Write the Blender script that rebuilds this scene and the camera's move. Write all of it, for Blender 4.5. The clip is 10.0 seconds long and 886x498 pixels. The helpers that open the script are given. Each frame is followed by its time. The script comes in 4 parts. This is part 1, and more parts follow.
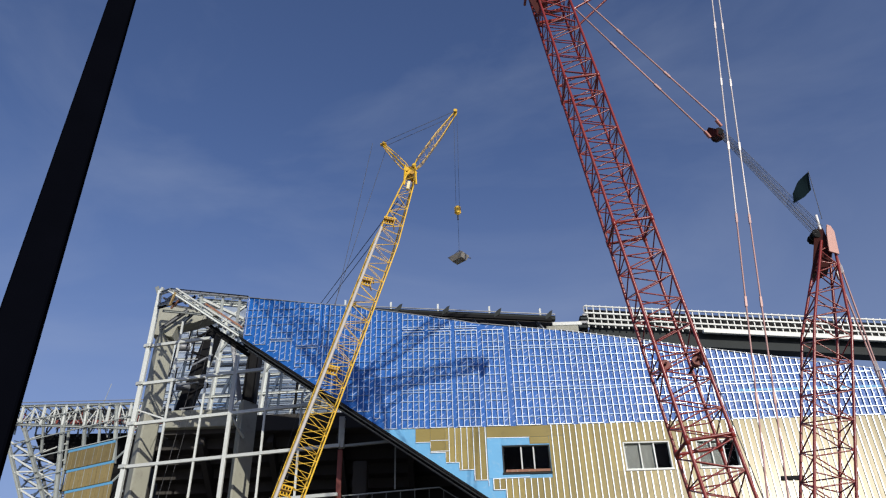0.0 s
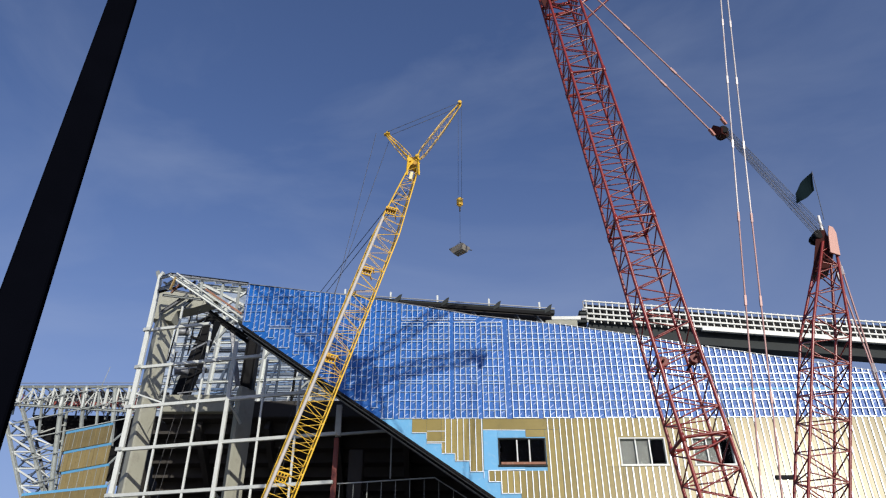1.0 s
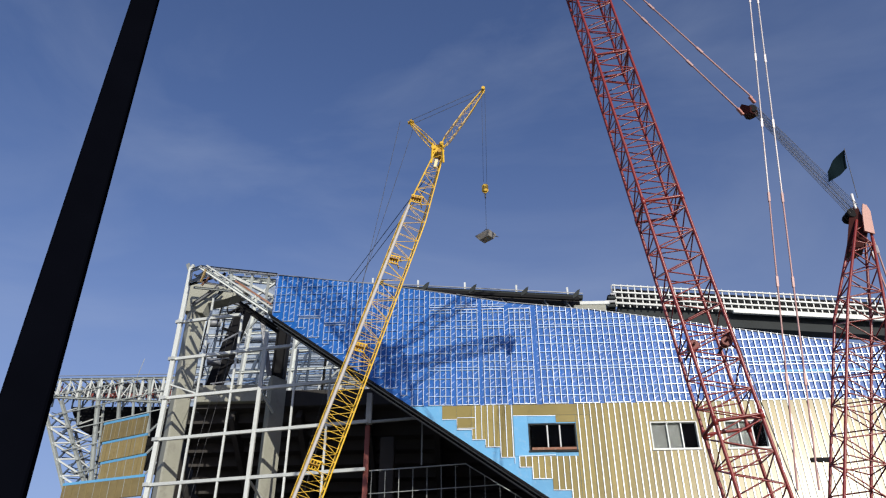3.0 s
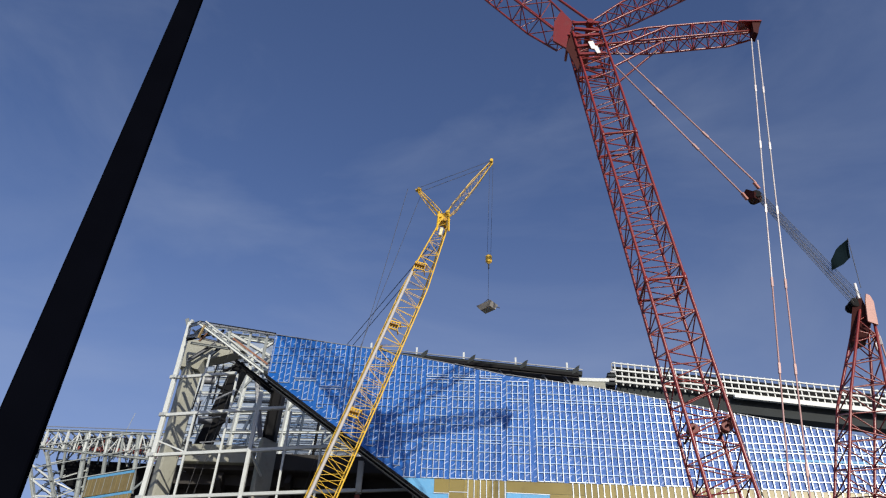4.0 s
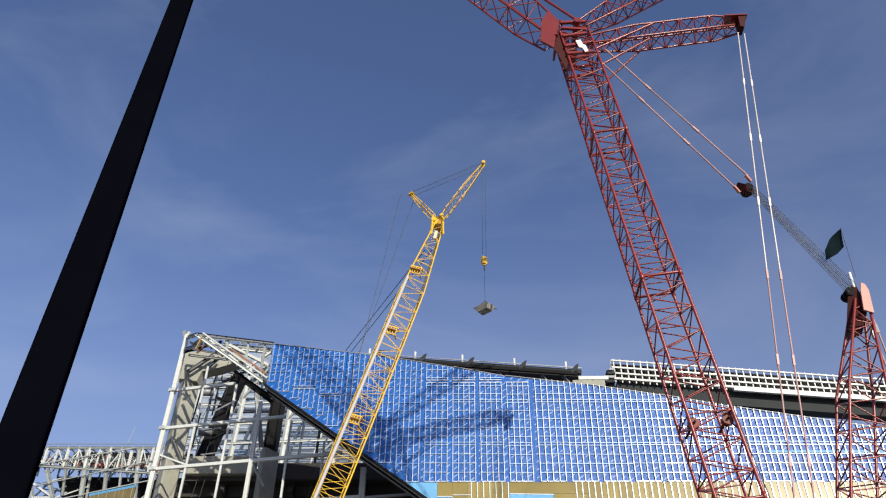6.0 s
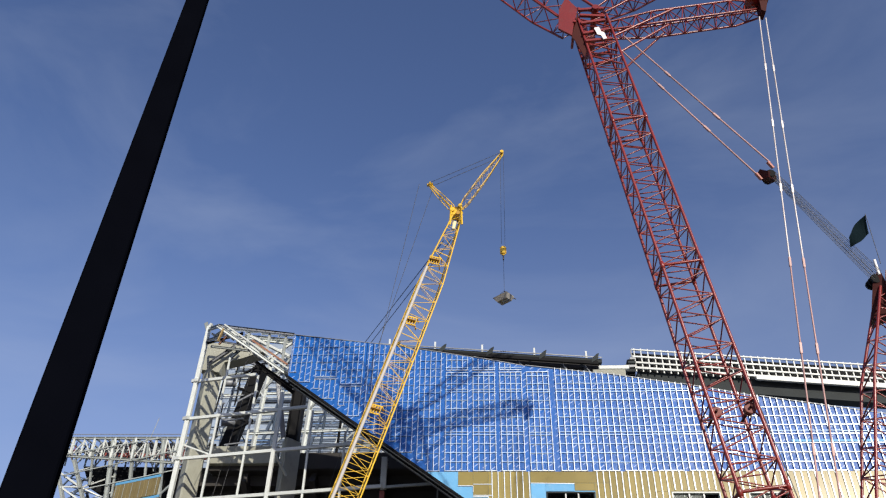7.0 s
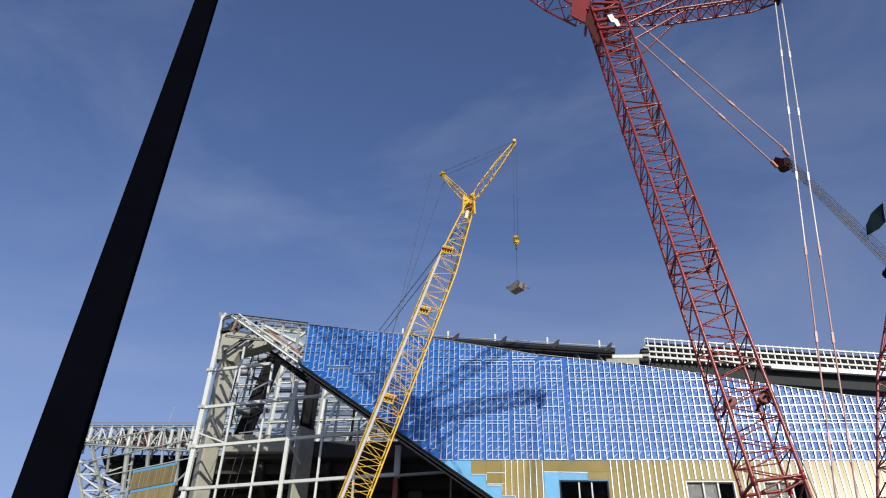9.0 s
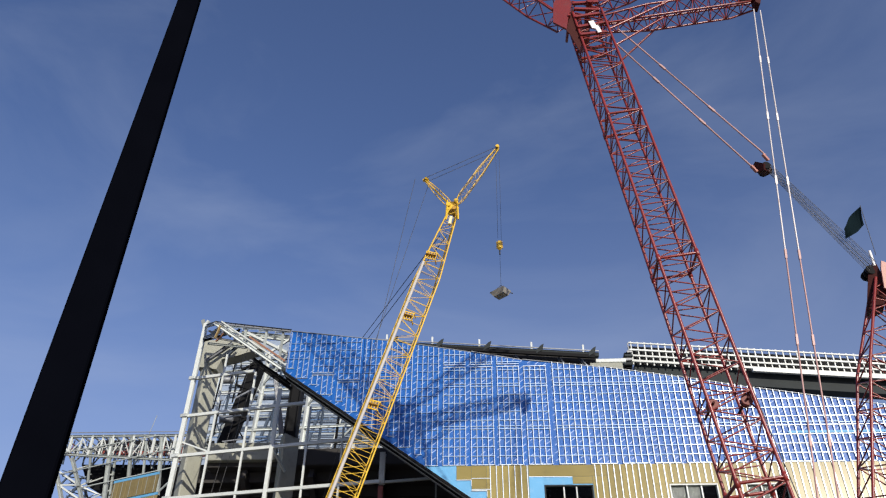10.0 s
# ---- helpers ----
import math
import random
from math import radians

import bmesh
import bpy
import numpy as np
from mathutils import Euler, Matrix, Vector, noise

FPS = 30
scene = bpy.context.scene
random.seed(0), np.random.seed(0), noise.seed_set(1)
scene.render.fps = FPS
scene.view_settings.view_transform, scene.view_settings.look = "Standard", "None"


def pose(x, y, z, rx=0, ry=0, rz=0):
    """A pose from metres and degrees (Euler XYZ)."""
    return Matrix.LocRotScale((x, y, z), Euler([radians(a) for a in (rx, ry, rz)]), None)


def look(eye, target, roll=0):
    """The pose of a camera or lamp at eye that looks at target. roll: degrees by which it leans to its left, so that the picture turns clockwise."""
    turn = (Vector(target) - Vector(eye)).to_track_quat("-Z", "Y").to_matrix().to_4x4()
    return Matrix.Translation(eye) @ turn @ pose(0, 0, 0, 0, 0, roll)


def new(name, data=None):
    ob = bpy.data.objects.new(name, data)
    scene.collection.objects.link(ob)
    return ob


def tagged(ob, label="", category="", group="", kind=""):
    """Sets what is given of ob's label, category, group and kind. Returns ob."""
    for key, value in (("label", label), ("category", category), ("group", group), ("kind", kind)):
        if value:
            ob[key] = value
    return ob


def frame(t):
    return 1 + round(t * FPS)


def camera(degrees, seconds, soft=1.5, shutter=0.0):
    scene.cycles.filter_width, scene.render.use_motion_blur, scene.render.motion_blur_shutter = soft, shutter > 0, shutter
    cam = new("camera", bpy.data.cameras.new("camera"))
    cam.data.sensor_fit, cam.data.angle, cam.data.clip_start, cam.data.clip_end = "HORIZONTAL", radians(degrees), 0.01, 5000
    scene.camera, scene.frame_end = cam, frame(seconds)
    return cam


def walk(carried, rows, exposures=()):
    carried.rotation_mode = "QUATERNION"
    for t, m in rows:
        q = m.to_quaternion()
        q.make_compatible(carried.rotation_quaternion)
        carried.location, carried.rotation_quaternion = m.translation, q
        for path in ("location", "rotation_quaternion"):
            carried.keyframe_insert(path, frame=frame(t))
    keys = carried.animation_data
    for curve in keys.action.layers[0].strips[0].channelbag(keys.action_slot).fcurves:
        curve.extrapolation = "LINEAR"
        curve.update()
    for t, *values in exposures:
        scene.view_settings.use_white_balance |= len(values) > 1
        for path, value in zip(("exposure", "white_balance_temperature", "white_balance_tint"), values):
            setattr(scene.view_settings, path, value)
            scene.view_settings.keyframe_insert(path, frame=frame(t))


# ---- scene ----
cam = camera(61.63, 10.0, soft=1.2)

PATH = [
    (0.0, pose(0, 0, 1.6, 122.781, 1.463, 0.942)),
    (0.5, pose(0, 0, 1.6, 121.381, 0.082, 0.230)),
    (1.0, pose(0, 0, 1.6, 122.108, 0.212, 0.238)),
    (1.5, pose(0, 0, 1.6, 122.406, 0.404, 0.508)),
    (2.0, pose(0, 0, 1.6, 120.865, 0.931, 1.174)),
    (2.2, pose(0, 0, 1.6, 120.696, 1.901, 2.246)),
    (3.3, pose(0, 0, 1.6, 121.884, -0.622, 2.065)),
    (3.5, pose(0, 0, 1.6, 123.736, -1.611, 0.300)),
    (4.0, pose(0, 0, 1.6, 126.418, -2.419, 1.102)),
    (4.5, pose(0, 0, 1.6, 126.623, -2.417, 2.373)),
    (5.0, pose(0, 0, 1.6, 126.422, -1.374, 1.730)),
    (5.2, pose(0, 0, 1.6, 126.673, -0.903, 1.243)),
    (6.5, pose(0, 0, 1.6, 126.529, -0.501, 2.674)),
    (7.0, pose(0, 0, 1.6, 125.872, -1.082, 3.425)),
    (7.5, pose(0, 0, 1.6, 125.463, -1.256, 3.773)),
    (8.0, pose(0, 0, 1.6, 125.104, -1.333, 3.747)),
    (8.5, pose(0, 0, 1.6, 125.109, -1.506, 3.934)),
    (9.0, pose(0, 0, 1.6, 125.041, -1.530, 4.315)),
    (9.5, pose(0, 0, 1.6, 125.298, -0.510, 4.006)),
    (10.0, pose(0, 0, 1.6, 125.487, -0.518, 3.489)),
]
walk(cam, PATH, [(t, e, 6800 if t < 3.6 else 7150 if 4.8 < t < 7.2 else 6900, 10.5) for t, e in ((0.0, -0.22), (1.0, -0.12), (2.2, -0.1), (3.5, -0.12), (4.0, -0.14), (4.5, -0.02), (5.0, 0.15), (6.5, 0.1), (7.5, 0.0), (9.0, -0.01), (9.5, 0.08), (10.0, 0.0))])

# ---------------------------------------------------------------- light
SUN = Vector((0.482, -1.0, 0.468)).normalized()
elev = math.asin(SUN.z)
azim = math.atan2(SUN.x, SUN.y)
world = bpy.data.worlds.new("sky")
scene.world = world
world.use_nodes = True
wt = world.node_tree
sky = wt.nodes.new("ShaderNodeTexSky")
sky.sky_type = 'NISHITA'
sky.sun_disc = False
sky.sun_elevation = elev
sky.sun_rotation = azim
sky.altitude = 300
sky.air_density = 1.0
sky.dust_density = 1.2
sky.ozone_density = 5.5
bg = wt.nodes["Background"]
bg.inputs["Strength"].default_value = 0.134
# faint high wisps
wtc = wt.nodes.new("ShaderNodeTexCoord")
wmp = wt.nodes.new("ShaderNodeMapping")
wmp.inputs["Scale"].default_value = (1.6, 2.4, 4.2)
wmp.inputs["Rotation"].default_value = (0.3, 0.5, 0.2)
wno = wt.nodes.new("ShaderNodeTexNoise")
wno.inputs["Scale"].default_value = 1.3
wno.inputs["Detail"].default_value = 7
wno.inputs["Roughness"].default_value = 0.55
wno.inputs["Distortion"].default_value = 0.6
wmr = wt.nodes.new("ShaderNodeMapRange")
wmr.inputs["From Min"].default_value = 0.45
wmr.inputs["From Max"].default_value = 0.85
wmr.inputs["To Max"].default_value = 0.22
wmx = wt.nodes.new("ShaderNodeMixRGB")
wmx.inputs[2].default_value = (3.9, 4.6, 6.0, 1)
wt.links.new(wtc.outputs["Generated"], wmp.inputs[0])
wt.links.new(wmp.outputs[0], wno.inputs["Vector"])
wt.links.new(wno.outputs["Fac"], wmr.inputs["Value"])
wt.links.new(wmr.outputs[0], wmx.inputs[0])
tint = wt.nodes.new("ShaderNodeMixRGB")
tint.blend_type = 'MULTIPLY'
tint.inputs[0].default_value = 1.0
tint.inputs[2].default_value = (1.145, 0.995, 1.09, 1)
wt.links.new(sky.outputs[0], tint.inputs[1])
soften = wt.nodes.new("ShaderNodeHueSaturation")
soften.inputs["Saturation"].default_value = 1.01
wt.links.new(tint.outputs[0], soften.inputs["Color"])
wt.links.new(soften.outputs[0], wmx.inputs[1])
# pale haze low over the horizon
hsep = wt.nodes.new("ShaderNodeVectorMath")
hsep.operation = 'DOT_PRODUCT'
hsep.inputs[1].default_value = (-0.1, 0.0, 1.0)
wt.links.new(wtc.outputs["Generated"], hsep.inputs[0])
hmr = wt.nodes.new("ShaderNodeMapRange")
hmr.interpolation_type = 'SMOOTHSTEP'
hmr.inputs["From Min"].default_value = 0.1
hmr.inputs["From Max"].default_value = 0.7
hmr.inputs["To Min"].default_value = 0.55
hmr.inputs["To Max"].default_value = 0.0
wt.links.new(hsep.outputs["Value"], hmr.inputs["Value"])
haze = wt.nodes.new("ShaderNodeMixRGB")
haze.inputs[2].default_value = (2.3, 2.8, 4.2, 1)
wt.links.new(hmr.outputs[0], haze.inputs[0])
wt.links.new(wmx.outputs[0], haze.inputs[1])
wt.links.new(haze.outputs[0], bg.inputs[0])

sun = new("sun", bpy.data.lights.new("sun", 'SUN'))
sun.data.energy = 4.3
sun.data.angle = radians(0.53)
sun.data.color = (1.0, 0.95, 0.87)
sun.matrix_world = look(SUN * 100, (0, 0, 0))


# ---------------------------------------------------------------- materials
def mat(name, color, rough=0.6, metal=0.0, var=0.15, scale=1.5, bump=0.15, fine=30.0, dirt=None, dirt_amt=0.3, spec=0.5):
    m = bpy.data.materials.new(name)
    m.use_nodes = True
    nt = m.node_tree
    b = nt.nodes["Principled BSDF"]
    b.inputs["Roughness"].default_value = rough
    b.inputs["Metallic"].default_value = metal
    b.inputs["Specular IOR Level"].default_value = spec
    tc = nt.nodes.new("ShaderNodeTexCoord")
    geo = nt.nodes.new("ShaderNodeNewGeometry")
    n1 = nt.nodes.new("ShaderNodeTexNoise")
    n1.inputs["Scale"].default_value = scale
    n1.inputs["Detail"].default_value = 6
    n2 = nt.nodes.new("ShaderNodeTexNoise")
    n2.inputs["Scale"].default_value = fine
    n2.inputs["Detail"].default_value = 3
    for n in (n1, n2):
        nt.links.new(geo.outputs["Position"], n.inputs["Vector"])
    oi = nt.nodes.new("ShaderNodeObjectInfo")
    hsv = nt.nodes.new("ShaderNodeHueSaturation")
    hsv.inputs["Color"].default_value = (*color, 1)
    add = nt.nodes.new("ShaderNodeMath")
    add.operation = 'ADD'
    nt.links.new(n1.outputs["Fac"], add.inputs[0])
    nt.links.new(oi.outputs["Random"], add.inputs[1])
    mr = nt.nodes.new("ShaderNodeMapRange")
    mr.inputs["From Min"].default_value = 0.3
    mr.inputs["From Max"].default_value = 1.7
    mr.inputs["To Min"].default_value = 1 - var
    mr.inputs["To Max"].default_value = 1 + var
    nt.links.new(add.outputs[0], mr.inputs["Value"])
    nt.links.new(mr.outputs[0], hsv.inputs["Value"])
    out = hsv.outputs[0]
    if dirt:
        ramp = nt.nodes.new("ShaderNodeMapRange")
        ramp.inputs["From Min"].default_value = 0.52
        ramp.inputs["From Max"].default_value = 0.72
        ramp.inputs["To Max"].default_value = dirt_amt
        n3 = nt.nodes.new("ShaderNodeTexNoise")
        n3.inputs["Scale"].default_value = scale * 2.7
        n3.inputs["Detail"].default_value = 8
        n3.inputs["Roughness"].default_value = 0.7
        nt.links.new(geo.outputs["Position"], n3.inputs["Vector"])
        nt.links.new(n3.outputs["Fac"], ramp.inputs["Value"])
        mix = nt.nodes.new("ShaderNodeMixRGB")
        mix.inputs[2].default_value = (*dirt, 1)
        nt.links.new(ramp.outputs[0], mix.inputs[0])
        nt.links.new(out, mix.inputs[1])
        out = mix.outputs[0]
    nt.links.new(out, b.inputs["Base Color"])
    if bump:
        bp = nt.nodes.new("ShaderNodeBump")
        bp.inputs["Strength"].default_value = bump
        bp.inputs["Distance"].default_value = 0.02
        nt.links.new(n2.outputs["Fac"], bp.inputs["Height"])
        nt.links.new(bp.outputs[0], b.inputs["Normal"])
    return m


def membrane_material(name, color, marks):
    """Wrinkled sheet with slanting printed dashes."""
    m = mat(name, color, rough=0.4, var=0.45, scale=0.45, bump=0.0, spec=0.36)
    nt = m.node_tree
    b = nt.nodes["Principled BSDF"]
    geo = nt.nodes.new("ShaderNodeNewGeometry")
    wr = nt.nodes.new("ShaderNodeTexNoise")
    wr.inputs["Scale"].default_value = 1.6
    wr.inputs["Detail"].default_value = 7
    wr.inputs["Roughness"].default_value = 0.65
    wr.inputs["Distortion"].default_value = 1.2
    nt.links.new(geo.outputs["Position"], wr.inputs["Vector"])
    bp = nt.nodes.new("ShaderNodeBump")
    bp.inputs["Strength"].default_value = 0.4
    bp.inputs["Distance"].default_value = 0.12
    nt.links.new(wr.outputs["Fac"], bp.inputs["Height"])
    nt.links.new(bp.outputs[0], b.inputs["Normal"])
    if marks:
        mp = nt.nodes.new("ShaderNodeMapping")
        mp.inputs["Rotation"].default_value = (radians(90), 0, 0)
        nt.links.new(geo.outputs["Position"], mp.inputs["Vector"])
        mp2 = nt.nodes.new("ShaderNodeMapping")
        mp2.inputs["Rotation"].default_value = (0, 0, radians(38))
        nt.links.new(mp.outputs[0], mp2.inputs["Vector"])
        br = nt.nodes.new("ShaderNodeTexBrick")
        br.inputs["Scale"].default_value = 1.0
        br.inputs["Brick Width"].default_value = 0.86
        br.inputs["Row Height"].default_value = 0.52
        br.inputs["Mortar Size"].default_value = 0.222
        br.inputs["Mortar Smooth"].default_value = 0.0
        br.inputs["Color1"].default_value = (1, 1, 1, 1)
        br.inputs["Color2"].default_value = (1, 1, 1, 1)
        br.inputs["Mortar"].default_value = (0, 0, 0, 1)
        nt.links.new(mp2.outputs[0], br.inputs["Vector"])
        old = b.inputs["Base Color"].links[0].from_socket
        mix = nt.nodes.new("ShaderNodeMixRGB")
        mix.inputs[2].default_value = (0.42, 0.55, 0.78, 1)
        sc = nt.nodes.new("ShaderNodeMath")
        sc.operation = 'MULTIPLY'
        sc.inputs[1].default_value = 0.6
        nt.links.new(br.outputs["Color"], sc.inputs[0])
        nt.links.new(sc.outputs[0], mix.inputs[0])
        nt.links.new(old, mix.inputs[1])
        nt.links.new(mix.outputs[0], b.inputs["Base Color"])
    return m


def oil_can(m, strength):
    """Shallow waves along the height of rolled sheet, which draw its glint out up and down."""
    nt = m.node_tree
    b = nt.nodes["Principled BSDF"]
    geo = nt.nodes.new("ShaderNodeNewGeometry")
    mp = nt.nodes.new("ShaderNodeMapping")
    mp.inputs["Scale"].default_value = (0.6, 0.6, 5.0)
    no = nt.nodes.new("ShaderNodeTexNoise")
    no.inputs["Scale"].default_value = 1.0
    no.inputs["Detail"].default_value = 3
    bp = nt.nodes.new("ShaderNodeBump")
    bp.inputs["Strength"].default_value = strength
    bp.inputs["Distance"].default_value = 0.12
    nt.links.new(geo.outputs["Position"], mp.inputs["Vector"])
    nt.links.new(mp.outputs[0], no.inputs["Vector"])
    nt.links.new(no.outputs["Fac"], bp.inputs["Height"])
    nt.links.new(bp.outputs[0], b.inputs["Normal"])


M_BLUE = membrane_material("blue_membrane", (0.001, 0.077, 0.30), True)
M_LBLUE = mat("light_blue_sheathing", (0.10, 0.35, 0.60), 0.6, var=0.12, scale=0.8, dirt=(0.35, 0.5, 0.6), dirt_amt=0.3)
M_GALV = mat("galvanised_girt", (0.52, 0.60, 0.68), 0.46, 0.75, var=0.14, scale=2.0, bump=0.5, fine=5.0)
M_TAN = mat("tan_board", (0.275, 0.225, 0.078), 0.28, var=0.25, scale=0.5, bump=0.02, dirt=(0.17, 0.14, 0.055), dirt_amt=0.6, spec=0.25)
# tan lowered in colour to imitate the dim light on the far panels
M_DIMTAN = mat("dimmed_tan_board", (0.22, 0.175, 0.075), 0.8, var=0.3, scale=0.9, dirt=(0.12, 0.09, 0.04), dirt_amt=0.5)
M_RAIL = mat("bright_cross_rail", (0.36, 0.52, 0.72), 0.5, 0.35, var=0.2, scale=2.0)
oil_can(M_GALV, 0.3)
M_STRAP = mat("blue_grey_strap", (0.17, 0.31, 0.56), 0.5, 0.3, var=0.2, scale=2.0)
# slate colour lowered to imitate the shade below the roof screen
M_SHADESLATE = mat("shaded_slate", (0.022, 0.029, 0.031), 0.7, var=0.35, scale=0.8, spec=0.25)
M_PSTEEL = mat("pale_grey_steel", (0.29, 0.325, 0.315), 0.5, var=0.3, scale=0.6, dirt=(0.16, 0.16, 0.15), dirt_amt=0.5)
M_WHITE = mat("white_steel", (0.565, 0.61, 0.588), 0.45, var=0.15, scale=1.2, dirt=(0.35, 0.33, 0.3), dirt_amt=0.35)
M_STEELBLUE = mat("blue_grey_steel", (0.06, 0.085, 0.12), 0.5, 0.2, var=0.25, scale=1.0)
M_GREY = mat("grey_steel", (0.20, 0.215, 0.23), 0.5, 0.3, var=0.2, scale=1.0)
# near-black for dark parts, and for sheets and bars that imitate shade
M_DARK = mat("dark_parts_and_shade", (0.011, 0.0115, 0.0125), 0.7, var=0.3, scale=0.8, spec=0.1)
M_CONC = mat("concrete", (0.315, 0.325, 0.27), 0.85, var=0.18, scale=0.45, bump=0.3, dirt=(0.2, 0.19, 0.17), dirt_amt=0.5)
# concrete colour darkened to imitate the shade inside the hall
M_SHADECONC = mat("shaded_concrete", (0.045, 0.043, 0.041), 0.9, var=0.2, scale=0.4, bump=0.3)
M_RED = mat("red_crane_paint", (0.215, 0.022, 0.017), 0.3, var=0.2, scale=0.8, dirt=(0.14, 0.05, 0.04), dirt_amt=0.55)
M_PINK = mat("pale_red_paint", (0.47, 0.21, 0.165), 0.5, var=0.15, scale=0.9, dirt=(0.3, 0.1, 0.08), dirt_amt=0.4)
M_YEL = mat("yellow_crane_paint", (0.78, 0.49, 0.03), 0.42, var=0.12, scale=0.8, dirt=(0.4, 0.24, 0.05), dirt_amt=0.4)
# yellow taken down to ochre to imitate the collars' shadowed undersides
M_OCHRE = mat("shaded_ochre_plate", (0.42, 0.23, 0.02), 0.6, var=0.25, scale=1.5, dirt=(0.2, 0.11, 0.02), dirt_amt=0.6)
M_ROPE = mat("steel_rope", (0.06, 0.062, 0.065), 0.5, 0.4, var=0.2, scale=3)
M_PEND = mat("pendant_bar", (0.62, 0.58, 0.56), 0.45, 0.2, var=0.2, scale=0.7, dirt=(0.4, 0.2, 0.16), dirt_amt=0.6)
M_RPEND = mat("red_pendant_bar", (0.42, 0.25, 0.23), 0.5, 0.1, var=0.2, scale=0.7)
M_BLACK = mat("black_pole_paint", (0.0020, 0.0024, 0.0042), 0.6, var=0.5, scale=3.0, bump=0.05, spec=0.0)
M_WOOD = mat("plank", (0.34, 0.24, 0.10), 0.75, var=0.25, scale=2.5)
M_RUSTWOOD = mat("brown_plank", (0.22, 0.10, 0.06), 0.75, var=0.3, scale=2.5, dirt=(0.4, 0.33, 0.25), dirt_amt=0.7)
M_DIRT = mat("site_ground", (0.13, 0.115, 0.095), 0.95, var=0.25, scale=0.15, bump=0.5, dirt=(0.07, 0.06, 0.05), dirt_amt=0.6)
M_FLAG = mat("flag_cloth", (0.006, 0.012, 0.015), 0.9, var=0.3, scale=3, spec=0.0)
M_PIPE = mat("dull_white_pipe", (0.46, 0.45, 0.43), 0.65, var=0.15, scale=1.5)
M_RUST = mat("red_oxide_primer", (0.20, 0.045, 0.035), 0.6, var=0.2, scale=1.5)
# crane red darkened to imitate faces turned away from the sun
M_SHADERED = mat("shaded_red_paint", (0.05, 0.012, 0.010), 0.6, var=0.3, scale=1.5, spec=0.1)
M_BOX = mat("grey_skip", (0.27, 0.26, 0.23), 0.6, 0.2, var=0.2, scale=2.0, dirt=(0.2, 0.17, 0.14), dirt_amt=0.5)
M_SHEET = mat("white_sign_sheet", (0.82, 0.82, 0.80), 0.5, var=0.05)
M_CREAM = mat("cream_plate", (0.75, 0.66, 0.38), 0.5, var=0.15, scale=2.0)
M_PALE = mat("pale_blind", (0.13, 0.13, 0.125), 0.7, var=0.1)
M_GLASS = bpy.data.materials.new("window_glass")
M_GLASS.use_nodes = True
_b = M_GLASS.node_tree.nodes["Principled BSDF"]
_b.inputs["Base Color"].default_value = (0.85, 0.92, 0.92, 1)
_b.inputs["Roughness"].default_value = 0.02
_b.inputs["Transmission Weight"].default_value = 1.0
_b.inputs["IOR"].default_value = 1.1


# ---------------------------------------------------------------- mesh helpers
def part(name, bm, material, parent, label=""):
    me = bpy.data.meshes.new(name)
    bm.to_mesh(me)
    bm.free()
    me.materials.append(material)
    ob = new(name, me)
    ob.parent = parent
    if label:
        ob["label"] = label
    return ob


def thing(name, label, category, group="", kind="", at=(0, 0, 0)):
    ob = new(name)
    ob.location = at
    ob.empty_display_size = 0.3
    return tagged(ob, label, category, group, kind)


def under_part(child, holder):
    """Makes child, which was built under the thing, a sub-part of holder, in its place."""
    child.parent = holder
    child.matrix_parent_inverse = holder.matrix_basis.inverted()
    return child


def plan_bm(poly, z0, z1):
    """Plan polygon of (x, y) raised from z0 to z1."""
    bm = bmesh.new()
    lo = [bm.verts.new((x, y, z0)) for x, y in poly]
    hi = [bm.verts.new((x, y, z1)) for x, y in poly]
    bm.faces.new(lo[::-1])
    bm.faces.new(hi)
    for i in range(len(poly)):
        j = (i + 1) % len(poly)
        bm.faces.new((lo[i], lo[j], hi[j], hi[i]))
    bmesh.ops.recalc_face_normals(bm, faces=bm.faces[:])
    return bm


def box_bm(x0, x1, y0, y1, z0, z1, bev=0.0):
    bm = bmesh.new()
    bmesh.ops.create_cube(bm, size=1)
    for v in bm.verts:
        v.co = ((x0 + x1) / 2 + v.co.x * (x1 - x0), (y0 + y1) / 2 + v.co.y * (y1 - y0), (z0 + z1) / 2 + v.co.z * (z1 - z0))
    if bev:
        bmesh.ops.bevel(bm, geom=bm.edges[:], offset=bev, segments=2, affect='EDGES')
    return bm


def prism_bm(poly, y0, y1):
    """Polygon of (x, z) extruded from y0 to y1."""
    bm = bmesh.new()
    a = [bm.verts.new((x, y0, z)) for x, z in poly]
    b = [bm.verts.new((x, y1, z)) for x, z in poly]
    n = len(poly)
    bm.faces.new(a)
    bm.faces.new(b[::-1])
    for i in range(n):
        bm.faces.new((a[i], b[i], b[(i + 1) % n], a[(i + 1) % n]))
    bmesh.ops.recalc_face_normals(bm, faces=bm.faces[:])
    return bm


def lean(p):
    """Moves a point of the upright plan of the clad wall along its camera ray, to fit the camera's view, onto a face
    that leans back by an eighth of its height.
    """
    p = Vector(p)
    k = 55.872 / (60.0 - 0.12 * (p.z - 1.6) * 60.0 / p.y)
    return Vector((p.x * k, p.y * k, 1.6 + (p.z - 1.6) * k))


def leaned(bm):
    for v in bm.verts:
        v.co = lean(v.co)
    return bm


UNIT = {}


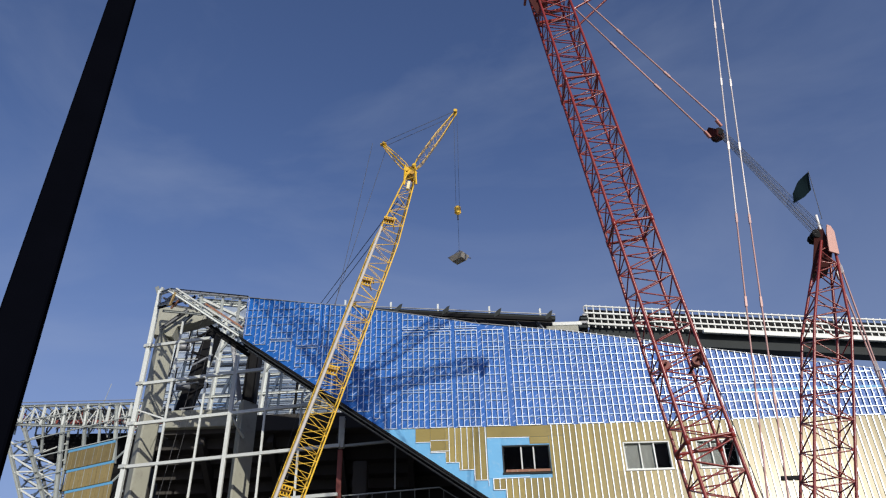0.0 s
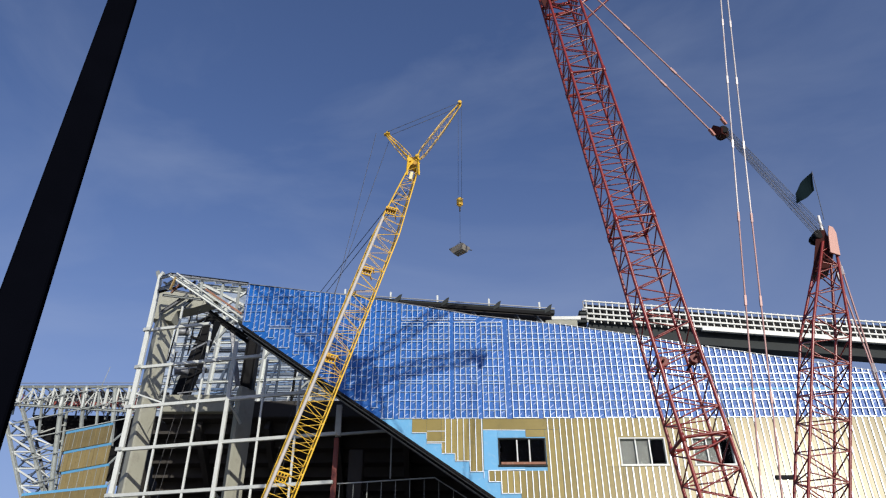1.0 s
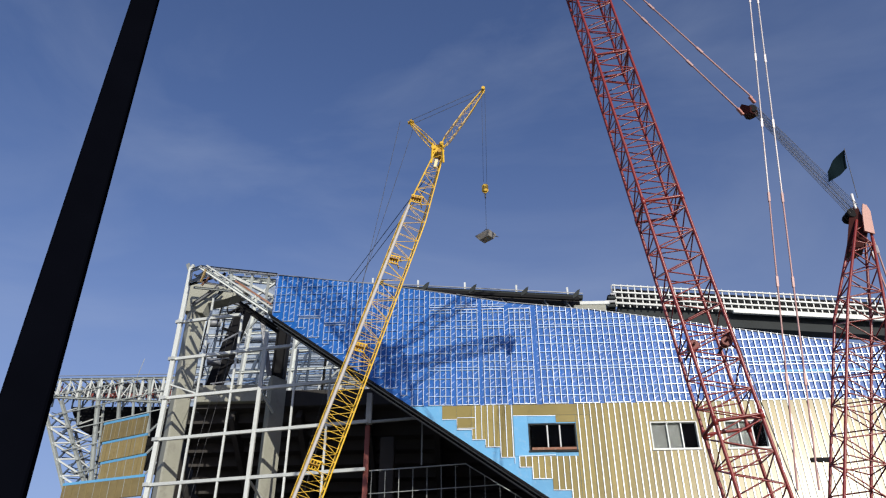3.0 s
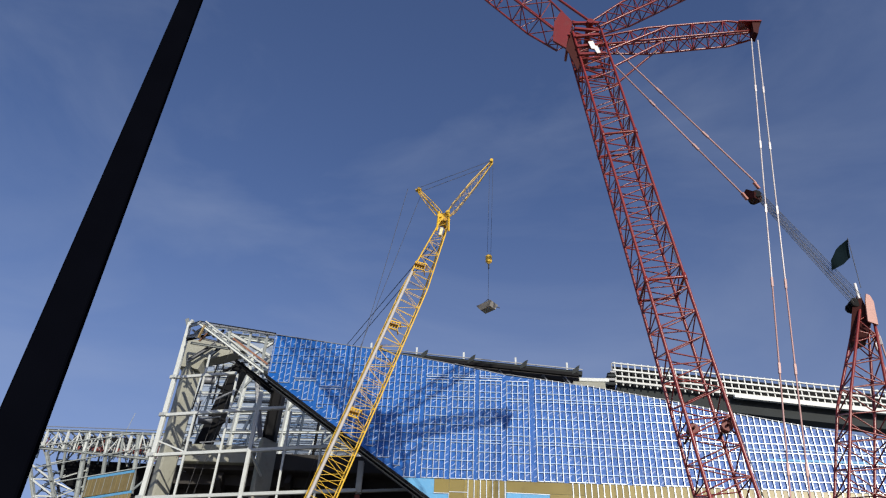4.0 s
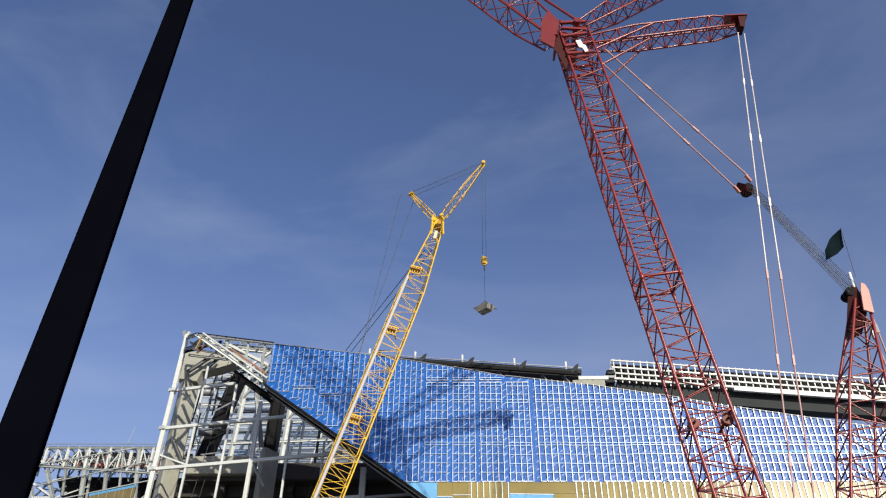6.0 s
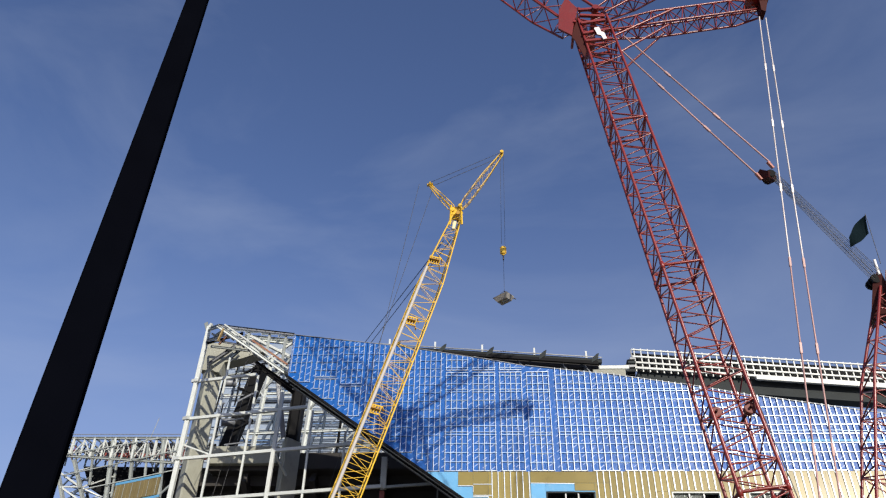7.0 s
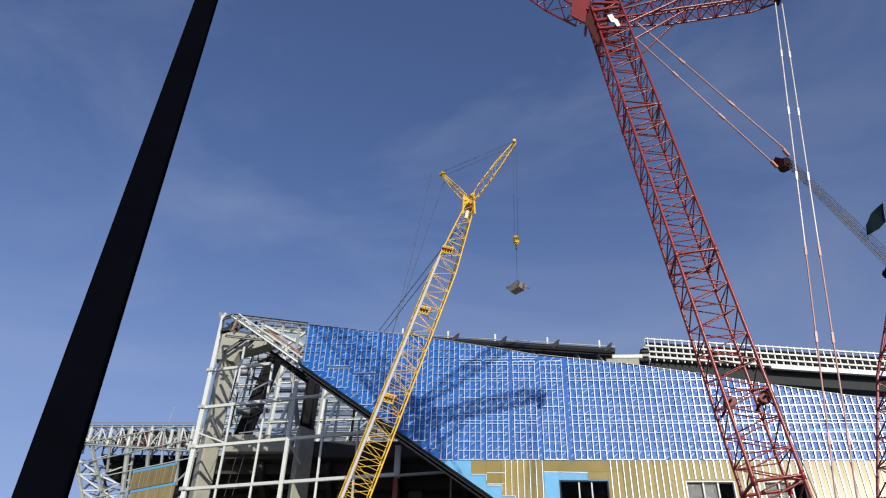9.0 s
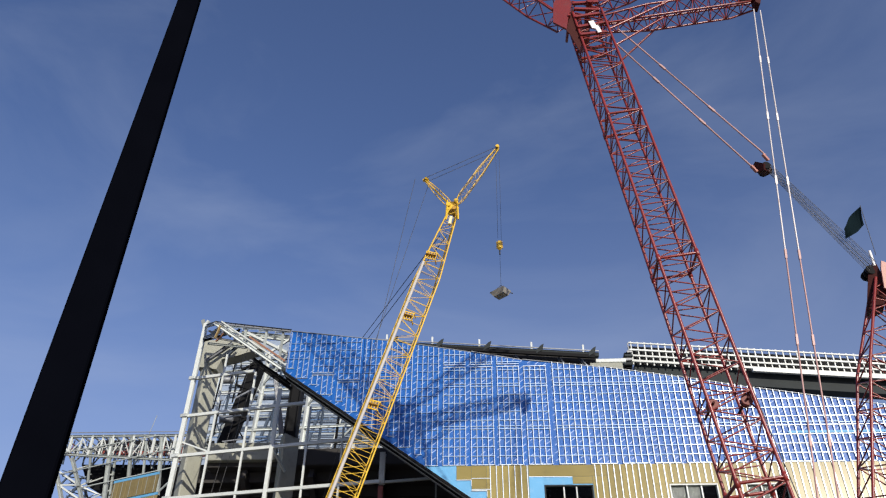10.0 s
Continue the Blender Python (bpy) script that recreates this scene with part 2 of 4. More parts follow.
def unit_mesh(kind, material):
    key = (kind, material.name)
    if key not in UNIT:
        bm = bmesh.new()
        if kind == "box":
            bmesh.ops.create_cube(bm, size=1)
            bmesh.ops.bevel(bm, geom=bm.edges[:], offset=0.04, segments=1, affect='EDGES')
        elif kind == "plain":
            bmesh.ops.create_cube(bm, size=1)
        elif kind == "angle":
            pts = [(-.5, -.5), (.5, -.5), (.5, -.3), (-.3, -.3), (-.3, .5), (-.5, .5)]
            lo = [bm.verts.new((x, y, -.5)) for x, y in pts]
            hi = [bm.verts.new((x, y, .5)) for x, y in pts]
            bm.faces.new(lo[::-1])
            bm.faces.new(hi)
            for i in range(6):
                bm.faces.new((lo[i], lo[(i + 1) % 6], hi[(i + 1) % 6], hi[i]))
        elif kind == "beam":
            pts = [(-.5, -.5), (.5, -.5), (.5, -.4), (.08, -.4), (.08, .4), (.5, .4), (.5, .5), (-.5, .5), (-.5, .4), (-.08, .4), (-.08, -.4), (-.5, -.4)]
            lo = [bm.verts.new((x, y, -.5)) for x, y in pts]
            hi = [bm.verts.new((x, y, .5)) for x, y in pts]
            bm.faces.new(lo[::-1])
            bm.faces.new(hi)
            for i in range(12):
                bm.faces.new((lo[i], lo[(i + 1) % 12], hi[(i + 1) % 12], hi[i]))
        else:
            bmesh.ops.create_cone(bm, cap_ends=True, segments=8, radius1=.5, radius2=.5, depth=1)
            for f in bm.faces:
                f.smooth = len(f.verts) == 4
        me = bpy.data.meshes.new(kind)
        bm.to_mesh(me)
        bm.free()
        me.materials.append(material)
        UNIT[key] = me
    return UNIT[key]


def bar(name, a, b, w, material, parent, h=None, kind="tube", label="", up=(0, 0, 1)):
    """A straight member from a to b, w wide and h deep, on a shared mesh."""
    a, b = Vector(a), Vector(b)
    if parent and parent.name == "wall_south":
        a, b = lean(a), lean(b)
    d = b - a
    z = d.normalized()
    x = Vector(up).cross(z)
    if x.length < 1e-3:
        x = Vector((1, 0, 0))
    x.normalize()
    y = z.cross(x)
    ob = new(name, unit_mesh(kind, material))
    r = Matrix((x, y, z)).transposed().to_4x4()
    ob.parent = parent
    off = Matrix.Translation(parent.location) if parent and parent.type == 'EMPTY' else Matrix()
    ob.matrix_local = off.inverted() @ Matrix.Translation((a + b) / 2) @ r @ Matrix.Diagonal((w, h or w, d.length, 1))
    if label:
        ob["label"] = label
    return ob


def lattice(parent, a, b, side, wa, wb, n, chord, lace, material, zig=True, lace_mat=None, taper_a=0.0, taper_b=0.0, wend=0.3, name="chord", bars="lacing"):
    """A four-chord lattice boom from a to b. side: the way across its front face; taper_*: lengths over which it narrows to wend."""
    a, b = Vector(a), Vector(b)
    d = b - a
    L = d.length
    z = d / L
    x = (Vector(side) - Vector(side).dot(z) * z).normalized()
    y = z.cross(x)
    lace_mat = lace_mat or material

    def width(s):
        w = wa + (wb - wa) * s / L
        if taper_a and s < taper_a:
            w *= wend + (1 - wend) * s / taper_a
        if taper_b and s > L - taper_b:
            w *= wend + (1 - wend) * (L - s) / taper_b
        return w

    def corner(s, i):
        w = width(s) / 2
        sx, sy = ((-1, -1), (1, -1), (1, 1), (-1, 1))[i]
        return a + z * s + x * (sx * w) + y * (sy * w)

    stops = [0]
    if taper_a:
        stops.append(taper_a)
    if taper_b:
        stops.append(L - taper_b)
    stops.append(L)
    for i in range(4):
        for s0, s1 in zip(stops, stops[1:]):
            bar(name, corner(s0, i), corner(s1, i), chord, material, parent)
    for f in range(4):
        g = (f + 1) % 4
        for k in range(n):
            s0, s1 = L * k / n, L * (k + 1) / n
            p, q = (f, g) if (k + f) % 2 else (g, f)
            bar(bars, corner(s0, p), corner(s1, q), lace, lace_mat, parent)
            if not zig or k % 4 == 0:
                bar(bars, corner(s0, f), corner(s0, g), lace, lace_mat, parent)
    return corner


# ---------------------------------------------------------------- ground
gbm = bmesh.new()
bmesh.ops.create_grid(gbm, x_segments=40, y_segments=40, size=3000)
ground = part("ground", gbm, M_DIRT, None)
tagged(ground, "bare compacted earth of a building site", "ground", kind="structure")

# ---------------------------------------------------------------- the clad wall
YW = 60.0
TOP = [(-25.64, 36.5), (-18.13, 35.46), (-8.66, 34.24), (-1.42, 32.95), (3.15, 32.05), (10.19, 31.19), (16.6, 30.14), (22.86, 28.94), (37.79, 26.47), (60.0, 22.9)]
ZB = 22.5


def top_z(x):
    return float(np.interp(x, [p[0] for p in TOP], [p[1] for p in TOP]))


def diag_z(x):
    return 36.5 - 0.6905 * (x + 25.64)


def diag_x(z):
    return -25.64 + (36.5 - z) / 0.6905


XL = -18.13
wall = thing("wall_south", "tall wall wrapped in blue membrane with girts, tan boards below", "wall", kind="structure", at=(0, YW, 0))


def wpart(name, bm, material, label=""):
    ob = part(name, leaned(bm), material, wall, label)
    ob.location = (0, -YW, 0)
    return ob


blue_poly = [(XL, top_z(XL))] + [p for p in TOP if XL < p[0] < 60] + [(60, top_z(60)), (60, ZB), (diag_x(ZB), ZB), (XL, diag_z(XL))]
wpart("membrane", prism_bm(blue_poly, YW, YW + 0.35), M_BLUE, "crinkled blue weather membrane with white printed dashes")
WINS = [(4.32, 8.2), (14.2, 18.0), (20.16, 23.5)]
WZ0, WZ1 = 18.55, 20.86
low = [[(diag_x(ZB), ZB), (WINS[0][0], ZB), (WINS[0][0], diag_z(WINS[0][0]))],
       [(WINS[0][0], ZB), (60, ZB), (60, WZ1), (WINS[0][0], WZ1)],
       [(WINS[0][0], WZ0), (60, WZ0), (60, 0), (diag_x(0), 0), (WINS[0][0], diag_z(WINS[0][0]))]]
edges = [w for win in WINS for w in win][1:] + [60]
for x0, x1 in zip(edges[::2], edges[1::2]):
    low.append([(x0, WZ1), (x1, WZ1), (x1, WZ0), (x0, WZ0)])
for poly in low:
    wpart("sheathing", prism_bm(poly, YW, YW + 0.35), M_LBLUE, "light blue taped sheathing")

# soffit under the slanting edge, dark in colour for its shade, and its dark edge trim
GA = radians(12)


def glass_y(x):
    return 62.0 - x * math.tan(GA)


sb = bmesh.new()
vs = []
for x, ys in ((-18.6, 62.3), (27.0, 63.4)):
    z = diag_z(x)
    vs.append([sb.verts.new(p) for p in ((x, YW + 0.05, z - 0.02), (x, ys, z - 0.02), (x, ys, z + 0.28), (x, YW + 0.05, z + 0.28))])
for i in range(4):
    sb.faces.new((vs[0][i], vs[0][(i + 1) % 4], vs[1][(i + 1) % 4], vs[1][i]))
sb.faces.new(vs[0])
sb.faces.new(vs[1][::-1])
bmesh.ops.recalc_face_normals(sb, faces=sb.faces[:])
wpart("soffit", sb, M_SHADESLATE, "soffit deck along the slanting edge, coloured dark for its shade")
for dz, yy, w, m in ((-0.12, YW - 0.02, 0.2, M_DARK), (-0.14, YW + 0.5, 0.1, M_WHITE), (-0.2, YW + 1.1, 0.14, M_DARK), (-0.14, YW + 1.7, 0.1, M_WHITE), (-0.1, YW + 2.3, 0.07, M_GREY), (-0.1, YW + 0.85, 0.06, M_GREY)):
    bar("edge_trim", (XL - 0.2, yy, diag_z(XL - 0.2) + dz), (26, yy, diag_z(26) + dz), w, m, wall, kind="plain")

# girts on the blue membrane: blocks of five uprights, stepped down along the slanting edge
rng = random.Random(4)


def stud(x, z0, z1, w=0.05):
    bar("stud", (x, YW - 0.075, z0), (x, YW - 0.075, z1), w, M_GALV, wall, h=0.13, kind="plain", up=(0, 1, 0))


def girt(x0, x1, z, w=0.04, m=None):
    bar("girt", (x0, YW - 0.05, z), (x1, YW - 0.05, z), 0.08, m or M_GALV, wall, h=w, kind="plain")


SP = 0.47
ROW = 0.78
starts = [-18.0 + 2.36 * k for k in range(10)] + [5.72 + 2.56 * k for k in range(21)]
for block, x in enumerate(starts):
    sp = SP if x < 5 else 0.512
    x1 = x + 4 * sp
    w = 0.046 if x < 5 else 0.05 if x < 14 else 0.062
    full = diag_z(x) < ZB + 0.3
    bottoms = [ZB + 0.05 if full else max(ZB + 0.05, diag_z(x + (1 if k < 2 else 4) * sp) + 0.75) for k in range(5)]
    # uprights broken at a panel joint near the slanting edge
    zcut = bottoms[4] + (2.0 if block % 2 else 2.9)
    crown = 31.55 if -4 < x < 5 else None
    for k in range(5):
        xs = x + k * sp
        zt = top_z(xs) - (0.1 if x < 5 else -0.04)
        if crown:
            stud(xs, bottoms[k], min(crown - 0.12, zt), w)
            if zt > crown + 0.6 and x < 2.5:
                stud(xs, crown + 0.12, zt, w)
        elif not full and block in (1, 2):
            stud(xs, bottoms[k], zcut - 0.12, w)
            stud(xs, zcut + 0.12, zt, w)
        else:
            stud(xs, bottoms[k], zt, w)
    if not full:
        girt(x - 0.06, x + sp + 0.1, bottoms[0], 0.045)
        girt(x + 2 * sp - 0.06, x1 + 0.06, bottoms[4], 0.045)
        if block in (1, 2):
            girt(x - 0.06, x1 + 0.06, zcut - 0.12, 0.045)
            girt(x - 0.06, x1 + 0.06, zcut + 0.12, 0.045)
    else:
        girt(x - 0.06, x1 + 0.06, ZB + 0.06, 0.05)
    if crown:
        girt(x - 0.06, x1 + 0.06, crown - 0.12, 0.05)
        if x < 2.5:
            girt(x - 0.06, x1 + 0.06, crown + 0.12, 0.05)
    # cross rails, with a doubled one every fifth row
    row = 0
    z = ZB + ROW
    jog = rng.uniform(-0.05, 0.05)
    while z < top_z(x1) - 0.25:
        if z > bottoms[0] + 0.3:
            lo_x = x - 0.08 if z > bottoms[0] + 0.1 else x + 2 * sp
            girt(lo_x, x1 + (0.08 if x < 5 else 0.46), z + (jog if x < 12 else 0), 0.034 if x < -6 else 0.042, M_STRAP if x < -4 else M_RAIL if x < 14 else M_GALV)
            if row % 5 == 3 and x > -6:
                girt(lo_x, x1 + (0.08 if x < 5 else 0.46), z + jog + 0.24, 0.04, M_RAIL)
        z += ROW
        row += 1
# taped seam across the right-hand membrane
bar("seam_tape", (24.5, YW - 0.125, 25.0), (58, YW - 0.125, 25.0), 0.18, M_LBLUE, wall, h=0.02, kind="plain", label="pale blue seam tape", up=(0, 1, 0))
for xs in (XL + 0.02,):
    bar("edge_strip", (xs, YW - 0.02, diag_z(xs)), (xs, YW - 0.02, top_z(xs)), 0.1, M_BLUE, wall, kind="plain")
# coping along the roof edge
for (xa, za), (xb, zb) in zip(TOP[1:], TOP[2:]):
    bar("coping", (xa, YW + 0.1, za + 0.05), (xb, YW + 0.2, zb + 0.03), 0.4, M_GREY, wall, h=0.06, kind="plain")

# tan boards, stepped along the slanting edge, with white channels
STEPS = [(-2.74, -1.52, 21.33), (-1.52, -0.28, 20.45), (-0.28, 0.8, 19.6), (0.8, 1.98, 18.98), (1.98, 3.1, 18.12)]


def board(x0, x1, z0, z1):
    wpart("tan_board", box_bm(x0 + 0.006, x1 - 0.006, YW - 0.035, YW + 0.01, z0 + 0.006, z1 - 0.006), M_TAN)


for x0, x1, zb in STEPS:
    if x1 < 0:
        cuts = [ZB, 21.46, 20.56, zb] if zb < 20.5 else [ZB, zb]
        for za, zc in zip(cuts, cuts[1:]):
            if za - zc > 0.05:
                board(x0, x1, zc, za)
    else:
        board(x0, x1, zb, ZB)
    bar("channel", (x0, YW - 0.05, zb), (x1, YW - 0.05, zb), 0.05, M_GALV, wall, h=0.05, kind="plain")
    bar("channel", (x1, YW - 0.05, zb - 0.5), (x1, YW - 0.05, zb), 0.035, M_GALV, wall, h=0.05, kind="plain", up=(0, 1, 0))
for za, x0, x1 in ((21.46, -1.5, 0.0), (20.56, -1.5, 0.0)):
    bar("channel", (x0, YW - 0.05, za), (x1, YW - 0.05, za), 0.05, M_GALV, wall, h=0.045, kind="plain")
# board around the first opening, with blue sheathing left bare beside it
board(3.12, 9.4, 21.56, ZB)
board(6.62, 8.22, 20.95, 21.55)
board(8.23, 9.4, 13.6, 21.55)
LOWER = [(3.46, 4.43, 17.32), (4.43, 6.0, 16.4), (6.0, 7.4, 15.5), (7.4, 8.22, 14.6)]
for x0, x1, zb in LOWER:
    board(x0, x1, zb, 18.18)
    bar("channel", (x0, YW - 0.05, zb), (x1, YW - 0.05, zb), 0.05, M_GALV, wall, h=0.05, kind="plain")
bar("channel", (3.46, YW - 0.05, 18.2), (6.4, YW - 0.05, 18.26), 0.05, M_GALV, wall, h=0.045, kind="plain")
bar("channel", (3.12, YW - 0.05, 21.55), (6.62, YW - 0.05, 21.5), 0.05, M_GALV, wall, h=0.04, kind="plain")
x = 9.4
while x < 58:
    x1 = x + 1.22
    inside = [w for w in WINS if w[0] < x1 and w[1] > x]
    if inside:
        board(x, x1, WZ1 + 0.01, ZB)
        board(x, x1, 9.0, WZ0 - 0.06)
        w = inside[0]
        if x < w[0] - 0.1:
            board(x, w[0] - 0.005, WZ0 - 0.06, WZ1 + 0.01)
        if x1 > w[1] + 0.1:
            board(w[1] + 0.005, x1, WZ0 - 0.06, WZ1 + 0.01)
    else:
        board(x, x1, 9.0, ZB)
    x = x1


def channel(x, z0, z1):
    # channels widened towards the right to imitate the glare there
    bar("channel", (x, YW - 0.07, z0), (x, YW - 0.07, z1), 0.055 if x < 14 else 0.075, M_GALV, wall, h=0.07, kind="plain", up=(0, 1, 0))


x = 0.02
while x < 3.1:
    channel(x, [q[2] for q in STEPS if q[0] <= x < q[1]][0], ZB)
    x += 0.5
x = 3.48
while x < 8.4:
    channel(x, [q[2] for q in LOWER if q[0] <= x < q[1]][0] if x < 8.22 else 14.6, 18.16)
    x += 0.5
x = 8.5
while x < 58:
    sp = 0.5 if x < 14 else 0.53
    ins = [w for w in WINS if w[0] - 0.1 < x < w[1] + 0.1]
    if ins:
        channel(x, WZ1 + 0.12, ZB)
        channel(x, 9.0, WZ0 - 0.12)
    else:
        channel(x, 9.0, ZB)
    x += sp


# ---------------------------------------------------------------- windows
def window(no, x0, x1, z0, z1, splits, blinds, tape):
    w = thing("window_%d" % no, "white-framed sliding window set deep in the tan wall" if blinds else "open dark window hole with a thin frame", "window", kind="structure", at=lean(((x0 + x1) / 2, YW, z0)))
    o = Vector(w.location)

    def wp(name, bm, m, parent=w, label=""):
        ob = part(name, leaned(bm), m, parent, label)
        if parent is w:
            ob.location = -o
        return ob
    fm = M_WHITE if blinds else M_SHADESLATE
    f = 0.11
    yf = YW - 0.06
    wp("window_frame", box_bm(x0, x1, yf, YW + 0.3, z1 - f, z1, 0.01), fm)
    wp("window_sill", box_bm(x0 - 0.05, x1 + 0.05, yf - 0.06, YW + 0.3, z0 - 0.05, z0 + f, 0.01), fm)
    wp("window_frame", box_bm(x0, x0 + f, yf, YW + 0.3, z0 + f, z1 - f, 0.01), fm)
    wp("window_frame", box_bm(x1 - f, x1, yf, YW + 0.3, z0 + f, z1 - f, 0.01), fm)
    xs = [x0 + f] + [x0 + (x1 - x0) * s for s in splits] + [x1 - f]
    for s in xs[1:-1]:
        wp("mullion", box_bm(s - 0.055, s + 0.055, YW + 0.02, YW + 0.14, z0 + f, z1 - f, 0.01), M_WHITE)
    for i, (a, b) in enumerate(zip(xs, xs[1:])):
        p = wp("pane", box_bm(a, b, YW + 0.09, YW + 0.1, z0 + f, z1 - f), M_GLASS)
        p.visible_shadow = False
        if blinds and i < 2:
            bl = wp("blind", box_bm(a + 0.05, b - 0.03, YW + 0.22, YW + 0.24, z0 + f + 0.1, z1 - f), M_PALE, label="pale roller blind")
            under_part(bl, p)
    if tape:
        for q in ((x0 - 1.18, x0 - 0.02, z0 - 0.33, z1 + 0.66), (x0 - 0.01, x1 - 1.6, z1 + 0.03, z1 + 0.62), (x0 - 0.01, x1 - 1.8, z0 - 0.33, z0 - 0.07)):
            wp("sheathing_strip", box_bm(q[0], q[1], YW - 0.045, YW, q[2], q[3]), M_LBLUE, label="bare light blue sheathing")
        wp("plank", box_bm(x0 + 0.2, x1 - 0.1, YW - 0.2, YW - 0.07, z0 + 0.1, z0 + 0.3), M_RUSTWOOD, label="brown timber plank")
    return w


window(1, WINS[0][0], WINS[0][1], WZ0, WZ1, (0.40, 0.66), False, True)
window(2, WINS[1][0], WINS[1][1], WZ0, WZ1, (0.36, 0.66), True, False)
window(3, WINS[2][0], WINS[2][1], WZ0, WZ1, (0.36, 0.66), True, False)
# made-up dark slot in place of a window top hidden by glare
vent = thing("window_top_slot", "narrow dark slot standing for the top of a window lost in glare", "vent", kind="structure", at=lean((27.2, YW, 17.4)))
part("louvre", box_bm(-0.85, 0.85, -0.16, -0.03, 0, 0.3, 0.02), M_DARK, vent)
# wall added in a shade colour so that the windows look dark
backing = part("wall_inner", box_bm(4.9, 58, 63.0, 63.2, 0, 22.6), M_SHADECONC, None)
tagged(backing, "added wall behind the windows that keeps them dark", "wall", kind="structure")

# ---------------------------------------------------------------- roof
# unseen slab, added to keep sun and sky light out of the interior
roof_bm = bmesh.new()
fr = [(x, z) for x, z in TOP if x >= -8.66]
for (xa, za), (xb2, zb2) in zip(fr, fr[1:]):
    vv = [roof_bm.verts.new(p) for p in ((xa, YW + 0.36, za - 0.5), (xb2, YW + 0.36, zb2 - 0.5), (xb2, 120, zb2 - 3), (xa, 120, za - 3), (xa, YW + 0.36, za - 0.1), (xb2, YW + 0.36, zb2 - 0.1), (xb2, 120, zb2 - 2.6), (xa, 120, za - 2.6))]
    for q in ((0, 1, 2, 3), (7, 6, 5, 4), (0, 4, 5, 1), (1, 5, 6, 2), (2, 6, 7, 3), (3, 7, 4, 0)):
        roof_bm.faces.new([vv[i] for i in q])
roof = part("roof", roof_bm, M_GREY, None)
tagged(roof, "unseen deck roof behind the wall, added to shade the interior", "roof", kind="structure")

gut = thing("roof_gutter", "steel eaves beam with bracket plates above the blue wall, coloured dark for its shaded underside", "gutter", kind="structure", at=(0, 61, 33))


def gz(x):
    return 35.6 - 0.083 * (x + 13.5)


# beams coloured dark to imitate the shade on their undersides
bar("eaves_beam", (-13, 61.6, gz(-13) - 0.45), (10.2, 61.6, gz(10.2) - 0.45), 0.5, M_SHADESLATE, gut, h=0.36, kind="plain")
bar("edge_angle", (-13, 61.2, gz(-13) - 0.2), (10.2, 61.2, gz(10.2) - 0.2), 0.08, M_GREY, gut, kind="plain")
bar("eaves_beam", (-13, 61.2, gz(-13) - 0.75), (9.8, 61.2, gz(9.8) - 0.8), 0.3, M_DARK, gut, h=0.3, kind="plain")
for xg in (-8.6, -4.3, 0.1, 4.9, 9.6):
    o = gut.location
    b = part("bracket_plate", prism_bm([(xg - 0.4, gz(xg) - 0.85), (xg + 0.2, gz(xg) - 0.5), (xg + 0.35, gz(xg) + 0.12), (xg + 0.1, gz(xg) + 0.0), (xg - 0.35, gz(xg) - 0.45)], 61.0, 61.1), M_SHADESLATE, gut)
    b.location = -o
    bar("bracket_post", (xg - 0.75, 61.5, gz(xg) - 0.2), (xg - 0.75, 61.5, gz(xg) + 0.55), 0.16, M_WHITE, gut, kind="plain")
# plate in a shade colour fills the gap below the beam
fz = part("eaves_closure", prism_bm([(-9, gz(-9) - 0.4), (10.2, gz(10.2) - 0.4), (10.2, 30.9), (3.15, 31.7), (-9, 34.0)], 62.3, 62.5), M_SHADECONC, gut, "closure plate under the eaves beam, coloured dark for shade")
fz.location = -Vector(gut.location)
for xa in (-6.0, -1.8, 2.6, 6.6, 8.6):
    bar("eaves_joist", (xa, 61.9, gz(xa) - 0.8), (xa + 0.6, 61.2, top_z(xa + 0.6) + 0.15), 0.25, M_GREY, gut, kind="beam")
bar("pale_strip", (3.0, 61.6, top_z(3) + 0.15), (12.5, 61.6, top_z(12.5) + 0.5), 0.1, M_CONC, gut, h=0.3, kind="plain")
blk = thing("roof_upstand", "pale concrete upstand with dark steel ends at the roof edge", "upstand", kind="structure", at=(11, 61.5, 31))
for q, m in (((9.3, 12.2, 61.4, 62.4, 31.0, 32.35), M_CONC), ((9.9, 12.6, 61.6, 62.0, 32.5, 32.85), M_WHITE), ((12.5, 13.3, 62.2, 63.2, 32.5, 32.8), M_SHADESLATE), ((12.3, 13.3, 62.2, 63.2, 32.95, 33.2), M_GREY), ((12.6, 13.4, 62.2, 63.2, 33.35, 33.6), M_SHADESLATE), ((12.9, 13.4, 62.2, 63.2, 33.75, 33.95), M_GREY), ((12.7, 13.3, 62.5, 63.0, 32.3, 33.9), M_DARK), ((12.9, 13.0, 61.5, 61.6, 33.6, 34.4), M_GREY)):
    u = part("upstand_piece", box_bm(*q, 0.03), m, blk)
    u.location = -Vector(blk.location)

scr = thing("roof_screen", "white slatted steel screen along the roof edge over a dark fascia", "roof screen", at=(13, 63, 31))


def sz(x):
    return 35.1 - 0.088 * (x - 13.5)


x = 13.5
while x < 60:
    bar("upright", (x, 62.9, sz(x) - 2.25), (x + 0.02, 62.9, sz(x) + 0.12), 0.1, M_WHITE, scr, kind="plain", up=(0, 1, 0))
    x += 0.62
for dz, w in ((-0.03, 0.12), (-0.75, 0.15), (-1.35, 0.15), (-1.9, 0.2)):
    bar("rail", (13.3, 62.85, sz(13.3) + dz), (60, 62.85, sz(60) + dz), w, M_WHITE, scr, kind="plain")
